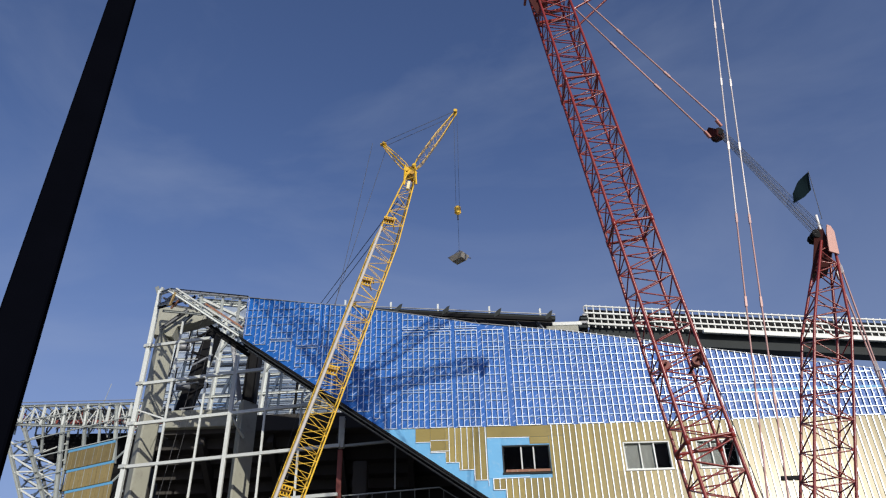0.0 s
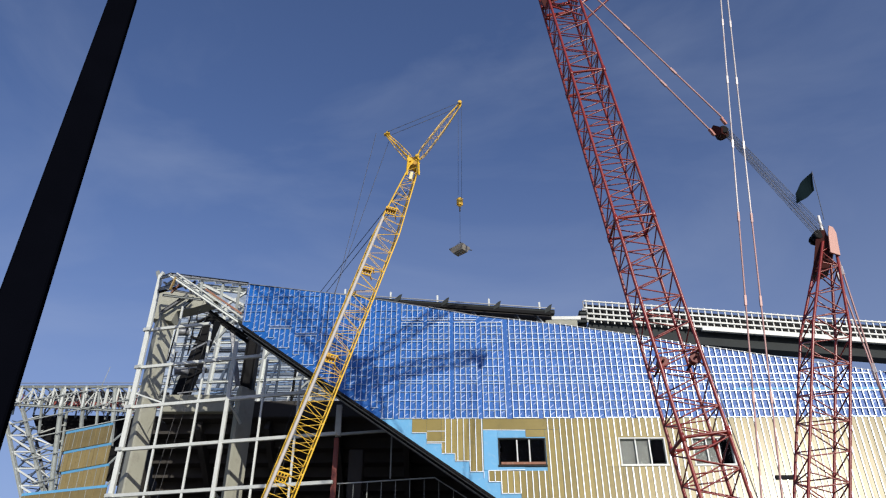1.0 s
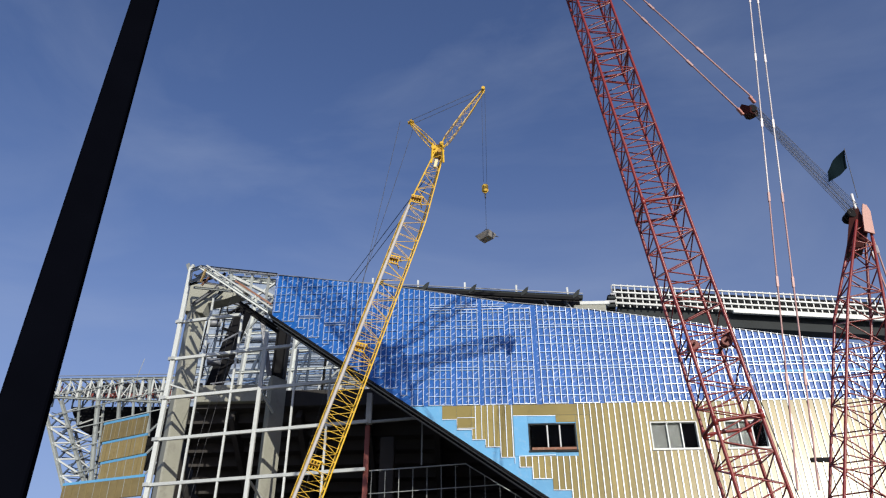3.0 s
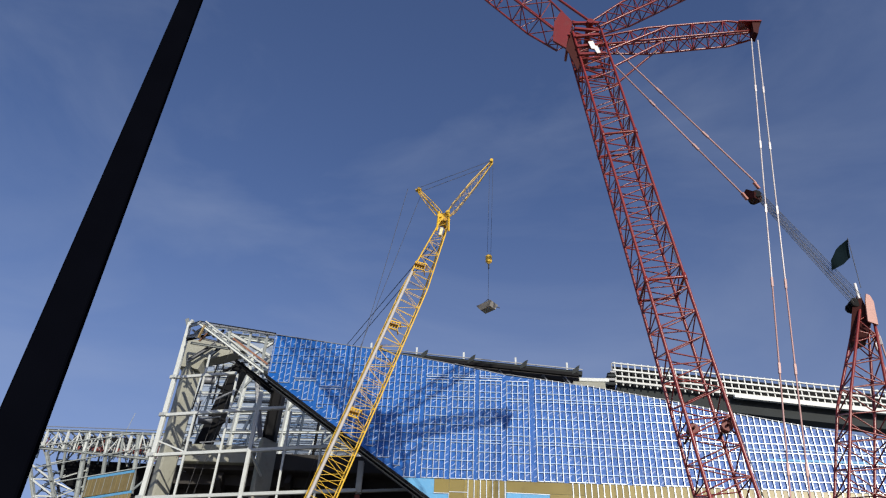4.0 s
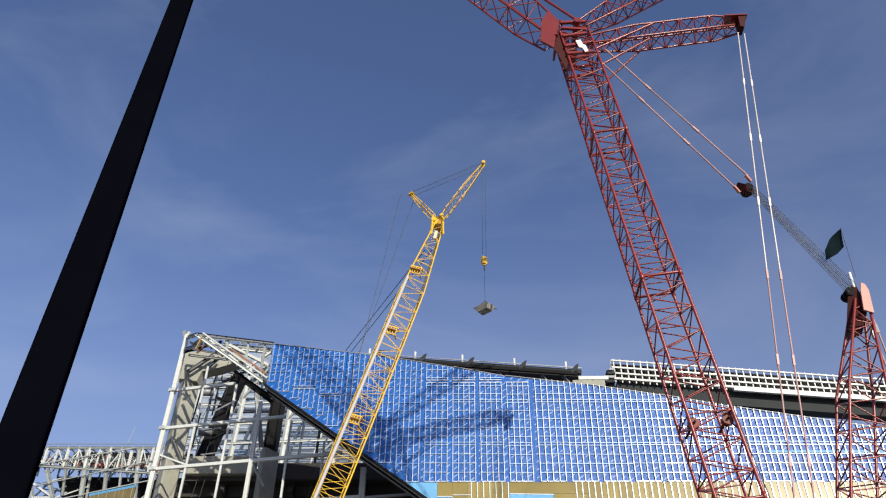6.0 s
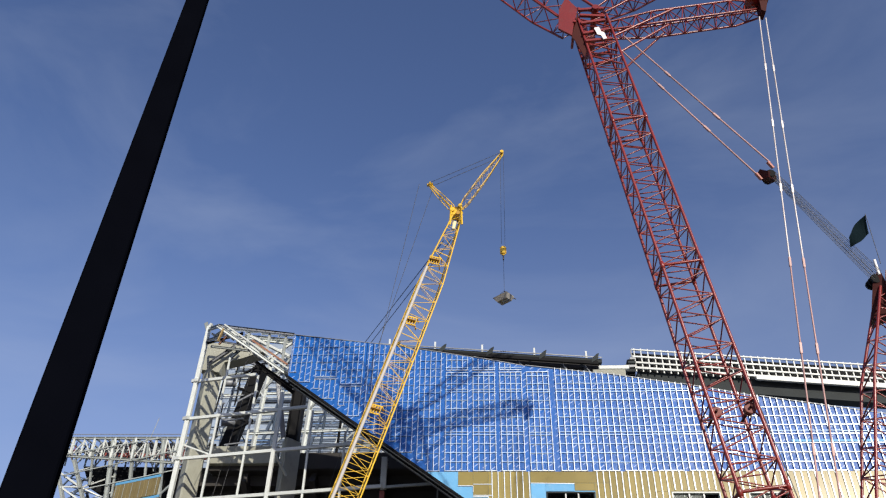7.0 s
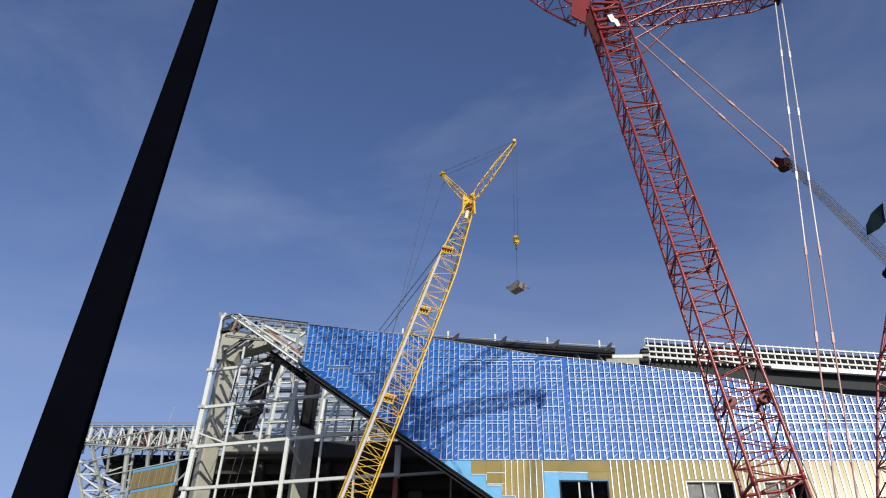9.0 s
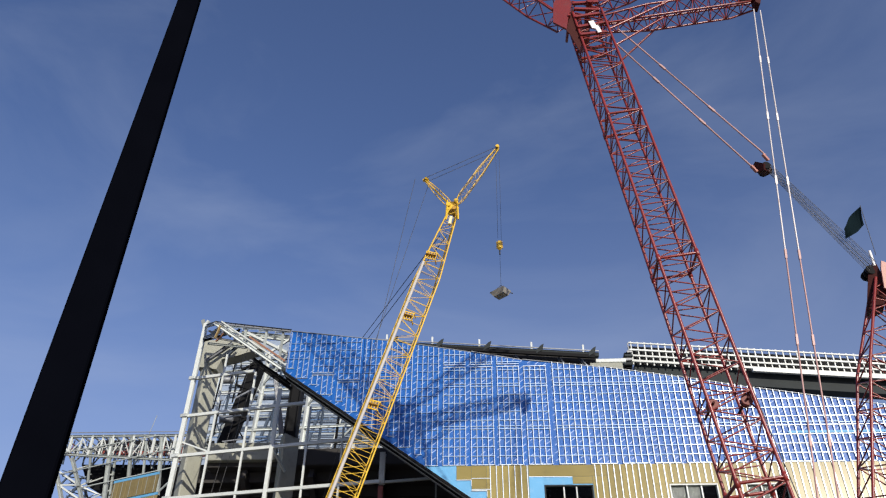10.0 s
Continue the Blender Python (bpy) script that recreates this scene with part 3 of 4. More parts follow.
# near-black sheet makes the gaps between the slats look shaded
bar("backing_rail", (13.3, 63.5, sz(13.3) - 1.0), (60, 63.5, sz(60) - 1.0), 0.08, M_DARK, scr, h=1.9, kind="plain", label="dark sheet standing in for the shaded gaps")
bar("fascia", (13.6, 63.9, sz(13.6) - 2.75), (60, 63.9, sz(60) - 2.75), 1.2, M_SHADESLATE, scr, h=1.5, kind="plain", label="slate fascia darkened for the shade of the screen")
bar("pale_flashing", (24, 62.7, sz(24) - 2.2), (60, 62.7, sz(60) - 2.2), 0.3, M_WHITE, scr, h=0.3, kind="plain")

# ---------------------------------------------------------------- unclad corner of the wall
cf = thing("corner_framing", "bare white steel framing of the unclad wall corner", "steel framing", kind="structure", at=(-22, YW, 33))
bar("bottom_chord", (-25.7, YW, diag_z(-25.7) + 0.05), (XL + 0.1, YW, diag_z(XL + 0.1) + 0.05), 0.26, M_WHITE, cf, h=0.26, kind="beam")
bar("bottom_chord", (-25.0, YW - 0.1, diag_z(-25.0) + 0.62), (XL, YW - 0.1, diag_z(XL) + 0.6), 0.13, M_WHITE, cf, kind="plain")
# two dark bars imitate the band of shade under the white chords
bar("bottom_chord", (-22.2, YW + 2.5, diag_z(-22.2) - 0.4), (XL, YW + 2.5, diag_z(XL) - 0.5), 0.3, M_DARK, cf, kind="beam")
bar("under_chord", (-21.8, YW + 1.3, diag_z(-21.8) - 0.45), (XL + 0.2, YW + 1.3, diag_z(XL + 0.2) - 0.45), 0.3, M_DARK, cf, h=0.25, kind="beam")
bar("top_chord", (-25.64, YW, 36.55), (XL, YW, top_z(XL) + 0.05), 0.16, M_GREY, cf, kind="plain")
bar("top_chord", (-25.0, YW + 1.2, 36.2), (XL, YW + 1.2, top_z(XL) - 0.3), 0.25, M_WHITE, cf, kind="beam")
for xs in (-22.6, -20.6, -19.0):
    bar("stanchion", (xs, YW + 0.3, diag_z(xs) + 0.2), (xs, YW + 0.3, top_z(xs)), 0.2, M_PSTEEL, cf, kind="beam")
for k in range(9):
    xk = -25.4 + 0.9 * k
    bar("rail_post", (xk, YW - 0.1, top_z(xk) + 0.05), (xk, YW - 0.1, top_z(xk) + 0.2), 0.06, M_DARK, cf, kind="plain")
bar("top_rail", (-25.6, YW - 0.1, top_z(-25.6) + 0.2), (XL, YW - 0.1, top_z(XL) + 0.15), 0.07, M_DARK, cf, kind="plain")
for k in range(12):
    xk = -25.2 + 0.58 * k
    bar("bracket", (xk, YW - 0.25, diag_z(xk) - 0.25), (xk, YW + 0.5, diag_z(xk) - 0.1), 0.1, M_GREY, cf, kind="plain")
bar("brace", (-22.6, YW + 0.5, top_z(-22.6) - 0.3), (-18.3, YW + 0.5, top_z(-18.3) - 2.0), 0.22, M_WHITE, cf, kind="plain")
bar("brace", (-20.6, YW + 0.6, top_z(-20.6) - 2.6), (-18.3, YW + 0.6, top_z(-18.3) - 0.4), 0.18, M_WHITE, cf, kind="plain")
bar("brace", (-24.5, YW + 0.9, top_z(-24.5) - 0.3), (-21.0, YW + 0.9, top_z(-21.0) - 0.9), 0.18, M_WHITE, cf, kind="plain")
for k in range(4):
    bar("joist", (-24.5 + 1.6 * k, YW + 0.1, top_z(-24.5 + 1.6 * k) - 0.2), (-24.5 + 1.6 * k, YW + 5, top_z(-24.5 + 1.6 * k) + 2.6), 0.2, M_WHITE, cf, kind="beam")
for a, b, w, m in (((-30.0, 68.2, 41.0), (-25.9, 61.0, 37.2), 0.3, M_PSTEEL), ((-30.0, 68.2, 39.6), (-25.2, 61.0, 36.2), 0.22, M_GREY), ((-29.8, 69.2, 40.6), (-26.6, 64.4, 38.9), 0.2, M_PSTEEL),
                   ((-29.0, 68.5, 40.2), (-27.2, 62.5, 37.2), 0.16, M_GREY), ((-28.2, 66.5, 40.4), (-25.4, 66.5, 38.4), 0.26, M_PSTEEL), ((-29.6, 67.4, 38.8), (-25.0, 65.0, 38.6), 0.2, M_DARK),
                   ((-26.4, 63.5, 38.6), (-22.4, 63.5, 35.6), 0.3, M_WHITE), ((-24.6, 64.5, 38.0), (-19.6, 64.5, 37.4), 0.28, M_PSTEEL), ((-23.8, 63.0, 37.4), (-19.0, 63.0, 34.6), 0.22, M_WHITE)):
    bar("outrigger", a, b, w, m, cf, kind="beam")
# first two bars imitate dark shadow bands across the raker head
for a, b, w, m in (((-30.4, 70.8, 38.1), (-27.8, 70.8, 40.3), 0.34, M_GREY), ((-28.2, 70.8, 38.7), (-27.1, 70.8, 40.0), 0.28, M_STEELBLUE), ((-30.4, 70.4, 40.1), (-26.1, 70.4, 39.5), 0.22, M_PSTEEL),
                   ((-27.7, 66.0, 37.9), (-26.9, 66.0, 39.1), 0.16, M_RUSTWOOD), ((-28.3, 66.2, 38.5), (-25.4, 66.2, 37.9), 0.16, M_GREY)):
    bar("knee_brace", a, b, w, m, cf, kind="beam")
pl = thing("scaffold_plank", "yellow-brown timber plank lying on the corner framing", "plank", group="planks on the framing", at=(-20.5, YW, 33))
bar("board", (-22.0, YW - 0.21, diag_z(-22.0) + 0.92), (-18.3, YW - 0.21, diag_z(-18.3) + 0.9), 0.06, M_RUSTWOOD, pl, h=0.17, kind="plain")
pl = thing("scaffold_plank", "yellow-brown timber plank standing at the wall corner", "plank", group="planks on the framing", at=(-25, YW, 35))
bar("board", (-25.3, YW - 0.1, 34.9), (-25.0, YW - 0.1, 36.2), 0.3, M_WOOD, pl, h=0.1, kind="plain")

# ---------------------------------------------------------------- glazing frame without glass
gf = thing("glazing_frame", "white steel glazing grid without glass below the slanting wall", "curtain wall", kind="structure", at=(-20, 66, 0))


def gp(x, z, back=0.0):
    return (x, glass_y(x) + back, z)


bar("corner_post", gp(-30.2, 0), gp(-30.2, 41.4), 0.42, M_WHITE, gf, kind="box")
LEVELS = (34.95, 30.85, 26.75, 22.65, 18.43, 14.3, 10.2, 6.1)


def under(x):
    """Height in the glazing plane of the slanting soffit."""
    return diag_z(x) + 0.0


for z in LEVELS:
    xe = min(diag_x(z) - 0.1, -9.6)
    bar("transom", gp(-30.2, z), gp(xe, z), 0.27, M_WHITE, gf, h=0.3, kind="box")
bar("transom", gp(-9.4, 22.65, 0.3), gp(-4.6, 22.65, 0.3), 0.22, M_PSTEEL, gf, kind="box")
bar("mullion", gp(-4.65, 18.5, 0.3), gp(-4.65, 22.6, 0.3), 0.12, M_PSTEEL, gf, kind="box")
for i, x in enumerate((-26.9, -23.3, -20.35, -16.9, -13.4)):
    main = x in (-20.35,)
    bar("mullion", gp(x, 0), gp(x, under(x) - 0.05), 0.36 if main else 0.19, M_WHITE, gf, kind="box")
for i in range(13):
    x = -9.1 + 1.22 * i
    zt = min(18.43, diag_z(x) - 0.9)
    bar("thin_mullion", gp(x, 6.0, 0.9), gp(x, zt, 0.9), 0.055, M_PSTEEL, gf, kind="plain")
bar("thin_transom", gp(-9.3, 16.55, 0.9), gp(1.9, 16.6, 0.9), 0.06, M_PSTEEL, gf, kind="plain")
bar("thin_transom", gp(-9.3, 18.5, 0.9), gp(-0.9, 18.5, 0.9), 0.09, M_PSTEEL, gf, kind="plain")
bar("thin_transom", gp(-0.9, 18.5, 0.9), gp(5.5, diag_z(5.5) - 0.9, 0.9), 0.08, M_PSTEEL, gf, kind="plain")
bar("thin_transom", gp(-9.3, 14.4, 0.9), gp(4.6, 14.4, 0.9), 0.06, M_PSTEEL, gf, kind="plain")
bar("hanger_post", gp(-9.5, 22.5, 0.3), gp(-9.5, 25.3, 0.3), 0.5, M_WHITE, gf, kind="beam")
for z in LEVELS[2::2]:
    bar("tie", gp(-20.3, z - 0.15, 0.1), (-19.7, 69.4, z - 1.3), 0.18, M_WHITE, gf, kind="plain")
bar("tie", gp(-30.1, 28.2, 0.1), gp(-27.0, 27.0, 0.2), 0.14, M_WHITE, gf, kind="plain")
for z in LEVELS:
    bar("cleat", gp(-30.65, z, -0.1), gp(-29.95, z, -0.25), 0.34, M_WHITE, gf, kind="box")
bar("post_cap", gp(-30.72, 42.0), gp(-30.25, 40.9), 0.12, M_PSTEEL, gf, h=0.4, kind="box")
bar("post_cap", gp(-30.2, 41.3), gp(-29.95, 41.75), 0.3, M_WHITE, gf, kind="box")
for (xa, za, xc, zc) in ((-25.2, 38.5, -28.3, 26.9), (-24.6, 37.0, -27.4, 15.0), (-23.9, 36.0, -26.6, 15.0), (-13.0, 31.0, -16.9, 14.0), (-12.4, 30.0, -16.0, 14.0)):
    bar("cable", gp(xa, za, 1.4), gp(xc, zc, 1.4), 0.045, M_ROPE, gf)


# ---------------------------------------------------------------- concrete frame inside
def faceted_column(plan, z1, label):
    c = part("concrete_column", plan_bm(plan, 0, z1), M_CONC, None)
    return tagged(c, label, "column", kind="structure")


faceted_column([(-31.55, 72.7), (-31.3, 72.2), (-30.55, 71.4), (-30.35, 71.4), (-29.45, 72.9), (-30.3, 74.0)], 38.5, "wide pale concrete column behind the corner post")
faceted_column([(-20.95, 70.9), (-20.35, 69.7), (-20.15, 69.7), (-19.1, 71.2), (-20.0, 72.0)], 29.4, "pale concrete column inside the glazing grid")
tagged(part("concrete_column", box_bm(-8.9, -7.6, 68.2, 69.6, 0, 22.5, 0.06), M_SHADECONC, None), "concrete column in the open hall, coloured dark for shade", "column", kind="structure")
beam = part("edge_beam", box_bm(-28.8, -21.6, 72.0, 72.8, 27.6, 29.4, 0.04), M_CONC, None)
# rest of the beam, its shade put in as a darker concrete colour
shaded_beam = part("edge_beam", box_bm(-21.5, -5, 72.6, 73.4, 27.2, 28.9, 0.04), M_SHADECONC, None)
tagged(shaded_beam, "shaded run of the tier's concrete parapet beam, in a darker colour", "beam", kind="structure")
tagged(beam, "lit run of the concrete parapet beam of the seating tier", "beam", kind="structure")
cap = part("raker_beam", prism_bm([(-31.7, 38.0), (-31.6, 41.2), (-29.0, 41.2), (-25.2, 41.0), (-24.8, 40.1), (-27.3, 39.2), (-29.0, 38.8), (-29.4, 37.6)], 71.65, 73.3), M_CONC, None)
tagged(cap, "angled concrete raker head on the corner column", "beam", kind="structure")
dk = thing("leaning_strut", "grey steel strut leaning on the concrete column", "strut", kind="structure", at=(-20, 69, 28))
bar("strut", (-20.24, 68.5, 28.9), (-21.7, 68.0, 35.4), 0.45, M_GREY, dk, kind="beam")
# dark shaft imitates the shade on the upper part of the concrete column
sc = thing("shaded_column_top", "dark shaft standing for the shaded top of the concrete column", "column", kind="structure", at=(-20, 70.9, 29.4))
bar("shaft", (-20.0, 70.9, 29.4), (-19.9, 70.9, 35.6), 1.25, M_DARK, sc, h=1.25, kind="beam")
rc = thing("red_column", "red primed steel post in the open hall", "column", kind="structure", at=(-9.9, 64.8, 0))
bar("shaft", gp(-9.6, 0, 0.6), gp(-9.6, 22.4, 0.6), 0.4, M_RUST, rc, kind="beam")

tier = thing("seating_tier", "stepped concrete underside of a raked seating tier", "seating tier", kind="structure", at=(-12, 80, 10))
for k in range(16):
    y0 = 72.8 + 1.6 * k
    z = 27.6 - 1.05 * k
    s = part("step_unit", box_bm(-31 if k else -28.8, 12, y0, y0 + 1.7, z - 0.45, z + 0.75), M_SHADECONC, tier)
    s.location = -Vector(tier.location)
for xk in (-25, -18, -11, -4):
    bar("raker", (xk, 73.2, 26.6), (xk, 98, 10.4), 0.6, M_SHADECONC, tier, h=1.4, kind="box")
# slab and walls added to close the hall off from light
slab = part("floor_slab", box_bm(-28, 6, 66.5, 98, 13.0, 13.5), M_SHADECONC, None)
tagged(slab, "added concrete slab that helps keep the hall dark", "slab", kind="structure")
side = part("wall_hall_side", box_bm(-32.2, -31.8, 74.0, 99, 0, 28.3), M_SHADECONC, None)
tagged(side, "added side wall that keeps light out of the hall", "wall", kind="structure")
soffit_back = part("wall_hall_inner", box_bm(12, 12.4, 63.2, 99, 0, 30), M_SHADECONC, None)
tagged(soffit_back, "added inner cross wall that keeps light out of the hall", "wall", kind="structure")
hallback = part("wall_hall_back", box_bm(-31, 12, 98.5, 99, 0, 27), M_SHADECONC, None)
tagged(hallback, "added back wall of the hall, coloured dark for shade", "wall", kind="structure")

# far side of the bowl: blue-grey sheet with white girts, white trusses and walkways before it
fw = thing("bowl_far_wall", "far wall of the bowl in pale blue sheet with white girts", "wall", kind="structure", at=(-30, 130, 40))
b = part("sheet", prism_bm([(-55, 38), (-8, 38), (-8, 67), (-30, 72.5), (-55, 73.5)], 130, 130.5), mat("pale_blue_sheet", (0.22, 0.28, 0.36), 0.6, var=0.5, scale=0.25, dirt=(0.09, 0.12, 0.19), dirt_amt=0.9), fw)
b.location = -Vector(fw.location)
for k in range(62):
    zk = 38.5 + 0.52 * k
    xa = -55 + 5 * ((k * 7) % 4)
    bar("girt", (xa, 129.8, zk), (min(xa + 30, -9), 129.6, zk + rng.uniform(-0.6, 0.3)), rng.uniform(0.08, 0.17), (M_WHITE, M_STEELBLUE, M_DARK, M_STEELBLUE)[k % 4], fw, kind="plain")
for k in range(9):
    xa = -50 + 4.6 * k
    bar("rafter", (xa, 129.2, 39), (xa + 7, 128.8, 66), 0.45 if k % 2 else 0.25, M_STEELBLUE if k % 2 else M_WHITE, fw, kind="plain")
tr = thing("inner_trusses", "white steel trusses and walkways behind the glazing grid", "truss", kind="structure", at=(-20, 95, 30))
for zt, y, m in ((38.0, 95, M_PSTEEL), (40.2, 95, M_WHITE), (43.4, 96, M_WHITE), (46.5, 96, M_WHITE), (50.2, 97, M_PSTEEL)):
    bar("truss_chord", (-40, y, zt - 0.4), (-12, y, zt + 0.5), 0.3, m, tr, kind="beam")
for k in range(12):
    xk = -39 + 2.3 * k
    bar("truss_post", (xk, 95, 37), (xk + 0.4, 95.5, 52), 0.26 if k % 3 else 0.5, (M_WHITE, M_STEELBLUE, M_DARK)[k % 3], tr, kind="beam")
    za, zc = ((38, 40.2), (40.2, 43.4), (43.4, 46.5), (46.5, 50.2))[k % 4]
    bar("truss_diagonal", (xk, 95.2, za), (xk + 3.4, 95.2, zc + 1.5), 0.24, M_PSTEEL, tr, kind="plain")
    bar("truss_diagonal", (xk + 2.3, 98, zc), (xk, 98, za + 4), 0.2, M_GREY, tr, kind="plain")
    bar("walkway_rail", (xk, 93.5, 36.6), (xk + 2.3, 93.5, 36.8 + 0.1 * (k % 2)), 0.1, M_GREY, tr, kind="plain")
    bar("walkway_post", (xk, 93.5, 35.2), (xk, 93.5, 36.8), 0.1, M_DARK, tr, kind="plain")
for k in range(36):
    xa = rng.uniform(-39, -16)
    zk = 36.5 + 0.42 * k
    bar("louvre_rail", (xa, 97 + 0.3 * (k % 4), zk), (xa + rng.uniform(4, 9), 97 + 0.3 * (k % 4), zk + rng.uniform(-0.1, 0.5)), 0.1, M_STRAP if k % 3 else M_PSTEEL, tr, kind="plain")
for k in range(18):
    xa = rng.uniform(-38, -18)
    zk = rng.uniform(37, 49)
    bar("brace", (xa, 93, zk), (xa + rng.uniform(-2.5, 2.5), 93.4, zk + rng.uniform(1.5, 3.5)), 0.14, (M_WHITE, M_STEELBLUE, M_DARK)[k % 3], tr, kind="plain")
for k in range(7):
    zk = 34 + 1.9 * k
    bar("stair_flight", (-31.6 + 0.35 * (k % 2), 84, zk), (-28.9, 84, zk + (1.4 if k % 2 else -0.9)), 0.35, M_DARK if k % 3 else M_GREY, tr, h=0.22, kind="plain")
for k in range(16):
    xa = -34.6 + 0.26 * k
    zk = 33.5 + (k * 5 % 13)
    bar("scaffold_tube", (xa, 82 + 0.2 * (k % 3), zk), (xa + (2.2 if k % 2 else 0.15), 82.3, zk + (0.3 if k % 2 else 4.2)), 0.13, (M_DARK, M_GREY, M_DARK, M_PSTEEL)[k % 4], tr, kind="plain")
bar("service_tower", (-32.5, 86, 33), (-29.7, 86, 45.5), 1.9, M_DARK, tr, h=1.5, kind="box", label="dark slanting service tower")
for q in ((-33.2, 41.8), (-32.4, 36.6)):
    bar("duct", (q[0], 83, q[1]), (q[0] + 1.4, 83.6, q[1] + 0.25), 1.0, M_GREY, tr)

# ---------------------------------------------------------------- far wing
wing = thing("far_wing", "far stadium wing of white steel trusses on lattice legs", "stadium wing", kind="structure", at=(-58, 110, 0))
NB = 16
for k in range(NB + 1):
    u = k / NB
    xk = -73 + 27 * u
    zl = 43.0 - 1.7 * u
    bar("truss_post", (xk, 110, zl), (xk, 110, 45.4), 0.2 if k % 2 else 0.34, M_WHITE, wing, kind="beam")
    bar("truss_post", (xk + 0.7, 114, zl - 0.4), (xk + 0.5, 114, 45.4), 0.2, M_STEELBLUE, wing, kind="beam")
    if k < NB:
        d = 27 / NB
        bar("truss_diagonal", (xk, 110.2, 45.2 if k % 2 else zl), (xk + d, 110.2, zl if k % 2 else 45.2), 0.13, M_WHITE, wing, kind="plain")
        bar("truss_diagonal", (xk, 112, 45.2 if k % 2 else zl), (xk + d * 0.7, 112, zl if k % 2 else 45.2), 0.15, M_STEELBLUE, wing, kind="plain")
        bar("truss_diagonal", (xk + d, 115, 45.2 if k % 2 else zl), (xk, 115, zl if k % 2 else 45.2), 0.16, M_PSTEEL, wing, kind="plain")
    bar("purlin", (xk, 109.8, 45.5), (xk, 118, 45.7), 0.2, M_PSTEEL, wing, kind="plain")
for za, zc, y, m, w in ((45.5, 45.4, 110, M_PSTEEL, 0.35), (43.0, 41.25, 110, M_PSTEEL, 0.38), (45.6, 45.5, 116, M_GREY, 0.4), (44.3, 43.6, 112, M_GREY, 0.25)):
    bar("truss_chord", (-73, y, za), (-46, y, zc), w, m, wing, kind="beam")
bar("top_rail", (-73, 109.9, 46.1), (-46, 109.9, 46.0), 0.1, M_GREY, wing, kind="plain")
bar("red_beam", (-63, 114.5, 44.6), (-46, 114.5, 44.0), 0.3, M_RUST, wing, h=0.9, kind="plain", label="red primed beam")
# this plate and the next sheet imitate shade behind and below the truss
bar("back_plate", (-66, 117.5, 46.4), (-46, 117.5, 46.0), 0.4, M_DARK, wing, h=2.6, kind="plain", label="dark sheet standing in for the shade inside the truss")
o = part("deck", prism_bm([(-67.5, 43.4), (-46, 43.1), (-46, 30.0), (-54.5, 33.4), (-60.8, 37.4), (-65.4, 39.8)], 117, 118), M_DARK, wing, "dark sheet standing in for the shaded underside of the seating bowl")
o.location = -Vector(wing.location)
for (xa, za, xb3, zb3, w) in ((-67.0, 39.5, -58.5, 23.0, 0.5), (-65.3, 42.0, -55.0, 23.0, 0.5), (-59.8, 45.2, -56.9, 26.0, 0.55), (-56.5, 45.2, -55.4, 38.9, 0.45), (-51.6, 45.2, -50.2, 36, 0.5), (-62.6, 43.5, -61.6, 38.0, 0.3), (-54.0, 44.5, -53.2, 39.2, 0.3), (-49.2, 44.5, -48.6, 38, 0.3)):
    bar("leg", (xa, 110, za), (xb3, 110, zb3), w, M_PSTEEL, wing, kind="beam")


def leg_l(z):
    return -67.0 + (39.5 - z) * 0.515


def leg_r(z):
    return -65.3 + (42.0 - z) * 0.542


bar("leg", (leg_l(38) + 2.6, 113.5, 38), (leg_l(23) + 2.6, 113.5, 23), 0.34, M_GREY, wing, kind="beam")
bar("leg", (-59.6, 112.5, 42.5), (-57.2, 112.5, 23), 0.3, M_PSTEEL, wing, kind="beam")
# darker bars among the white ones imitate lacing that lies in shade
for k in range(7):
    z, zn = 40.2 - 2.5 * k, 37.7 - 2.5 * k
    bar("leg_lacing", (leg_l(z), 110, z), (leg_r(zn), 110, zn), 0.26, M_WHITE, wing, kind="plain")
    bar("leg_lacing", (leg_r(z), 110.2, z), (leg_l(zn), 110.2, zn), 0.22, M_STEELBLUE, wing, kind="plain")
    bar("leg_lacing", (leg_l(zn), 110, zn), (leg_r(zn), 110, zn), 0.22, M_WHITE, wing, kind="plain")
    bar("leg_lacing", (leg_r(zn), 110, zn), (leg_l(z) + 2.6, 113.5, z), 0.2, M_STEELBLUE, wing, kind="plain")
    bar("leg_lacing", (leg_l(z), 110, z), (leg_l(zn) + 2.6, 113.5, zn), 0.2, M_GREY, wing, kind="plain")
    xm = -59.4 + 0.31 * k
    if leg_r(zn) < xm - 0.4:
        bar("leg_lacing", (leg_r(zn), 110.4, zn), (xm, 112.5, z), 0.18, M_PSTEEL, wing, kind="plain")
        bar("leg_lacing", (leg_r(zn), 110.4, zn), (xm, 112.5, zn - 1.2), 0.18, M_WHITE, wing, kind="plain")
    bar("leg_node", (leg_r(zn) - 0.25, 109.9, zn), (leg_r(zn) + 0.25, 109.9, zn), 0.5, M_PSTEEL, wing, kind="plain")
for k in range(20):
    u = (k + 0.5) / 20
    xk, zl = -67 + 20 * u, 42.6 - 1.3 * u
    bar("truss_web", (xk, 111.2, zl), (xk + 0.1, 111.2, 45.3), 0.11, M_WHITE if k % 3 else M_RUST, wing, kind="plain")
    bar("truss_web", (xk - 0.5, 113, zl + 0.3), (xk + 0.5, 113, 45.0), 0.1, M_PSTEEL if k % 2 else M_STEELBLUE, wing, kind="plain")
    bar("truss_web", (xk - 0.5, 111.6, 44.1), (xk + 0.6, 111.6, 44.3 if k % 2 else 43.2), 0.1, M_WHITE, wing, kind="plain")
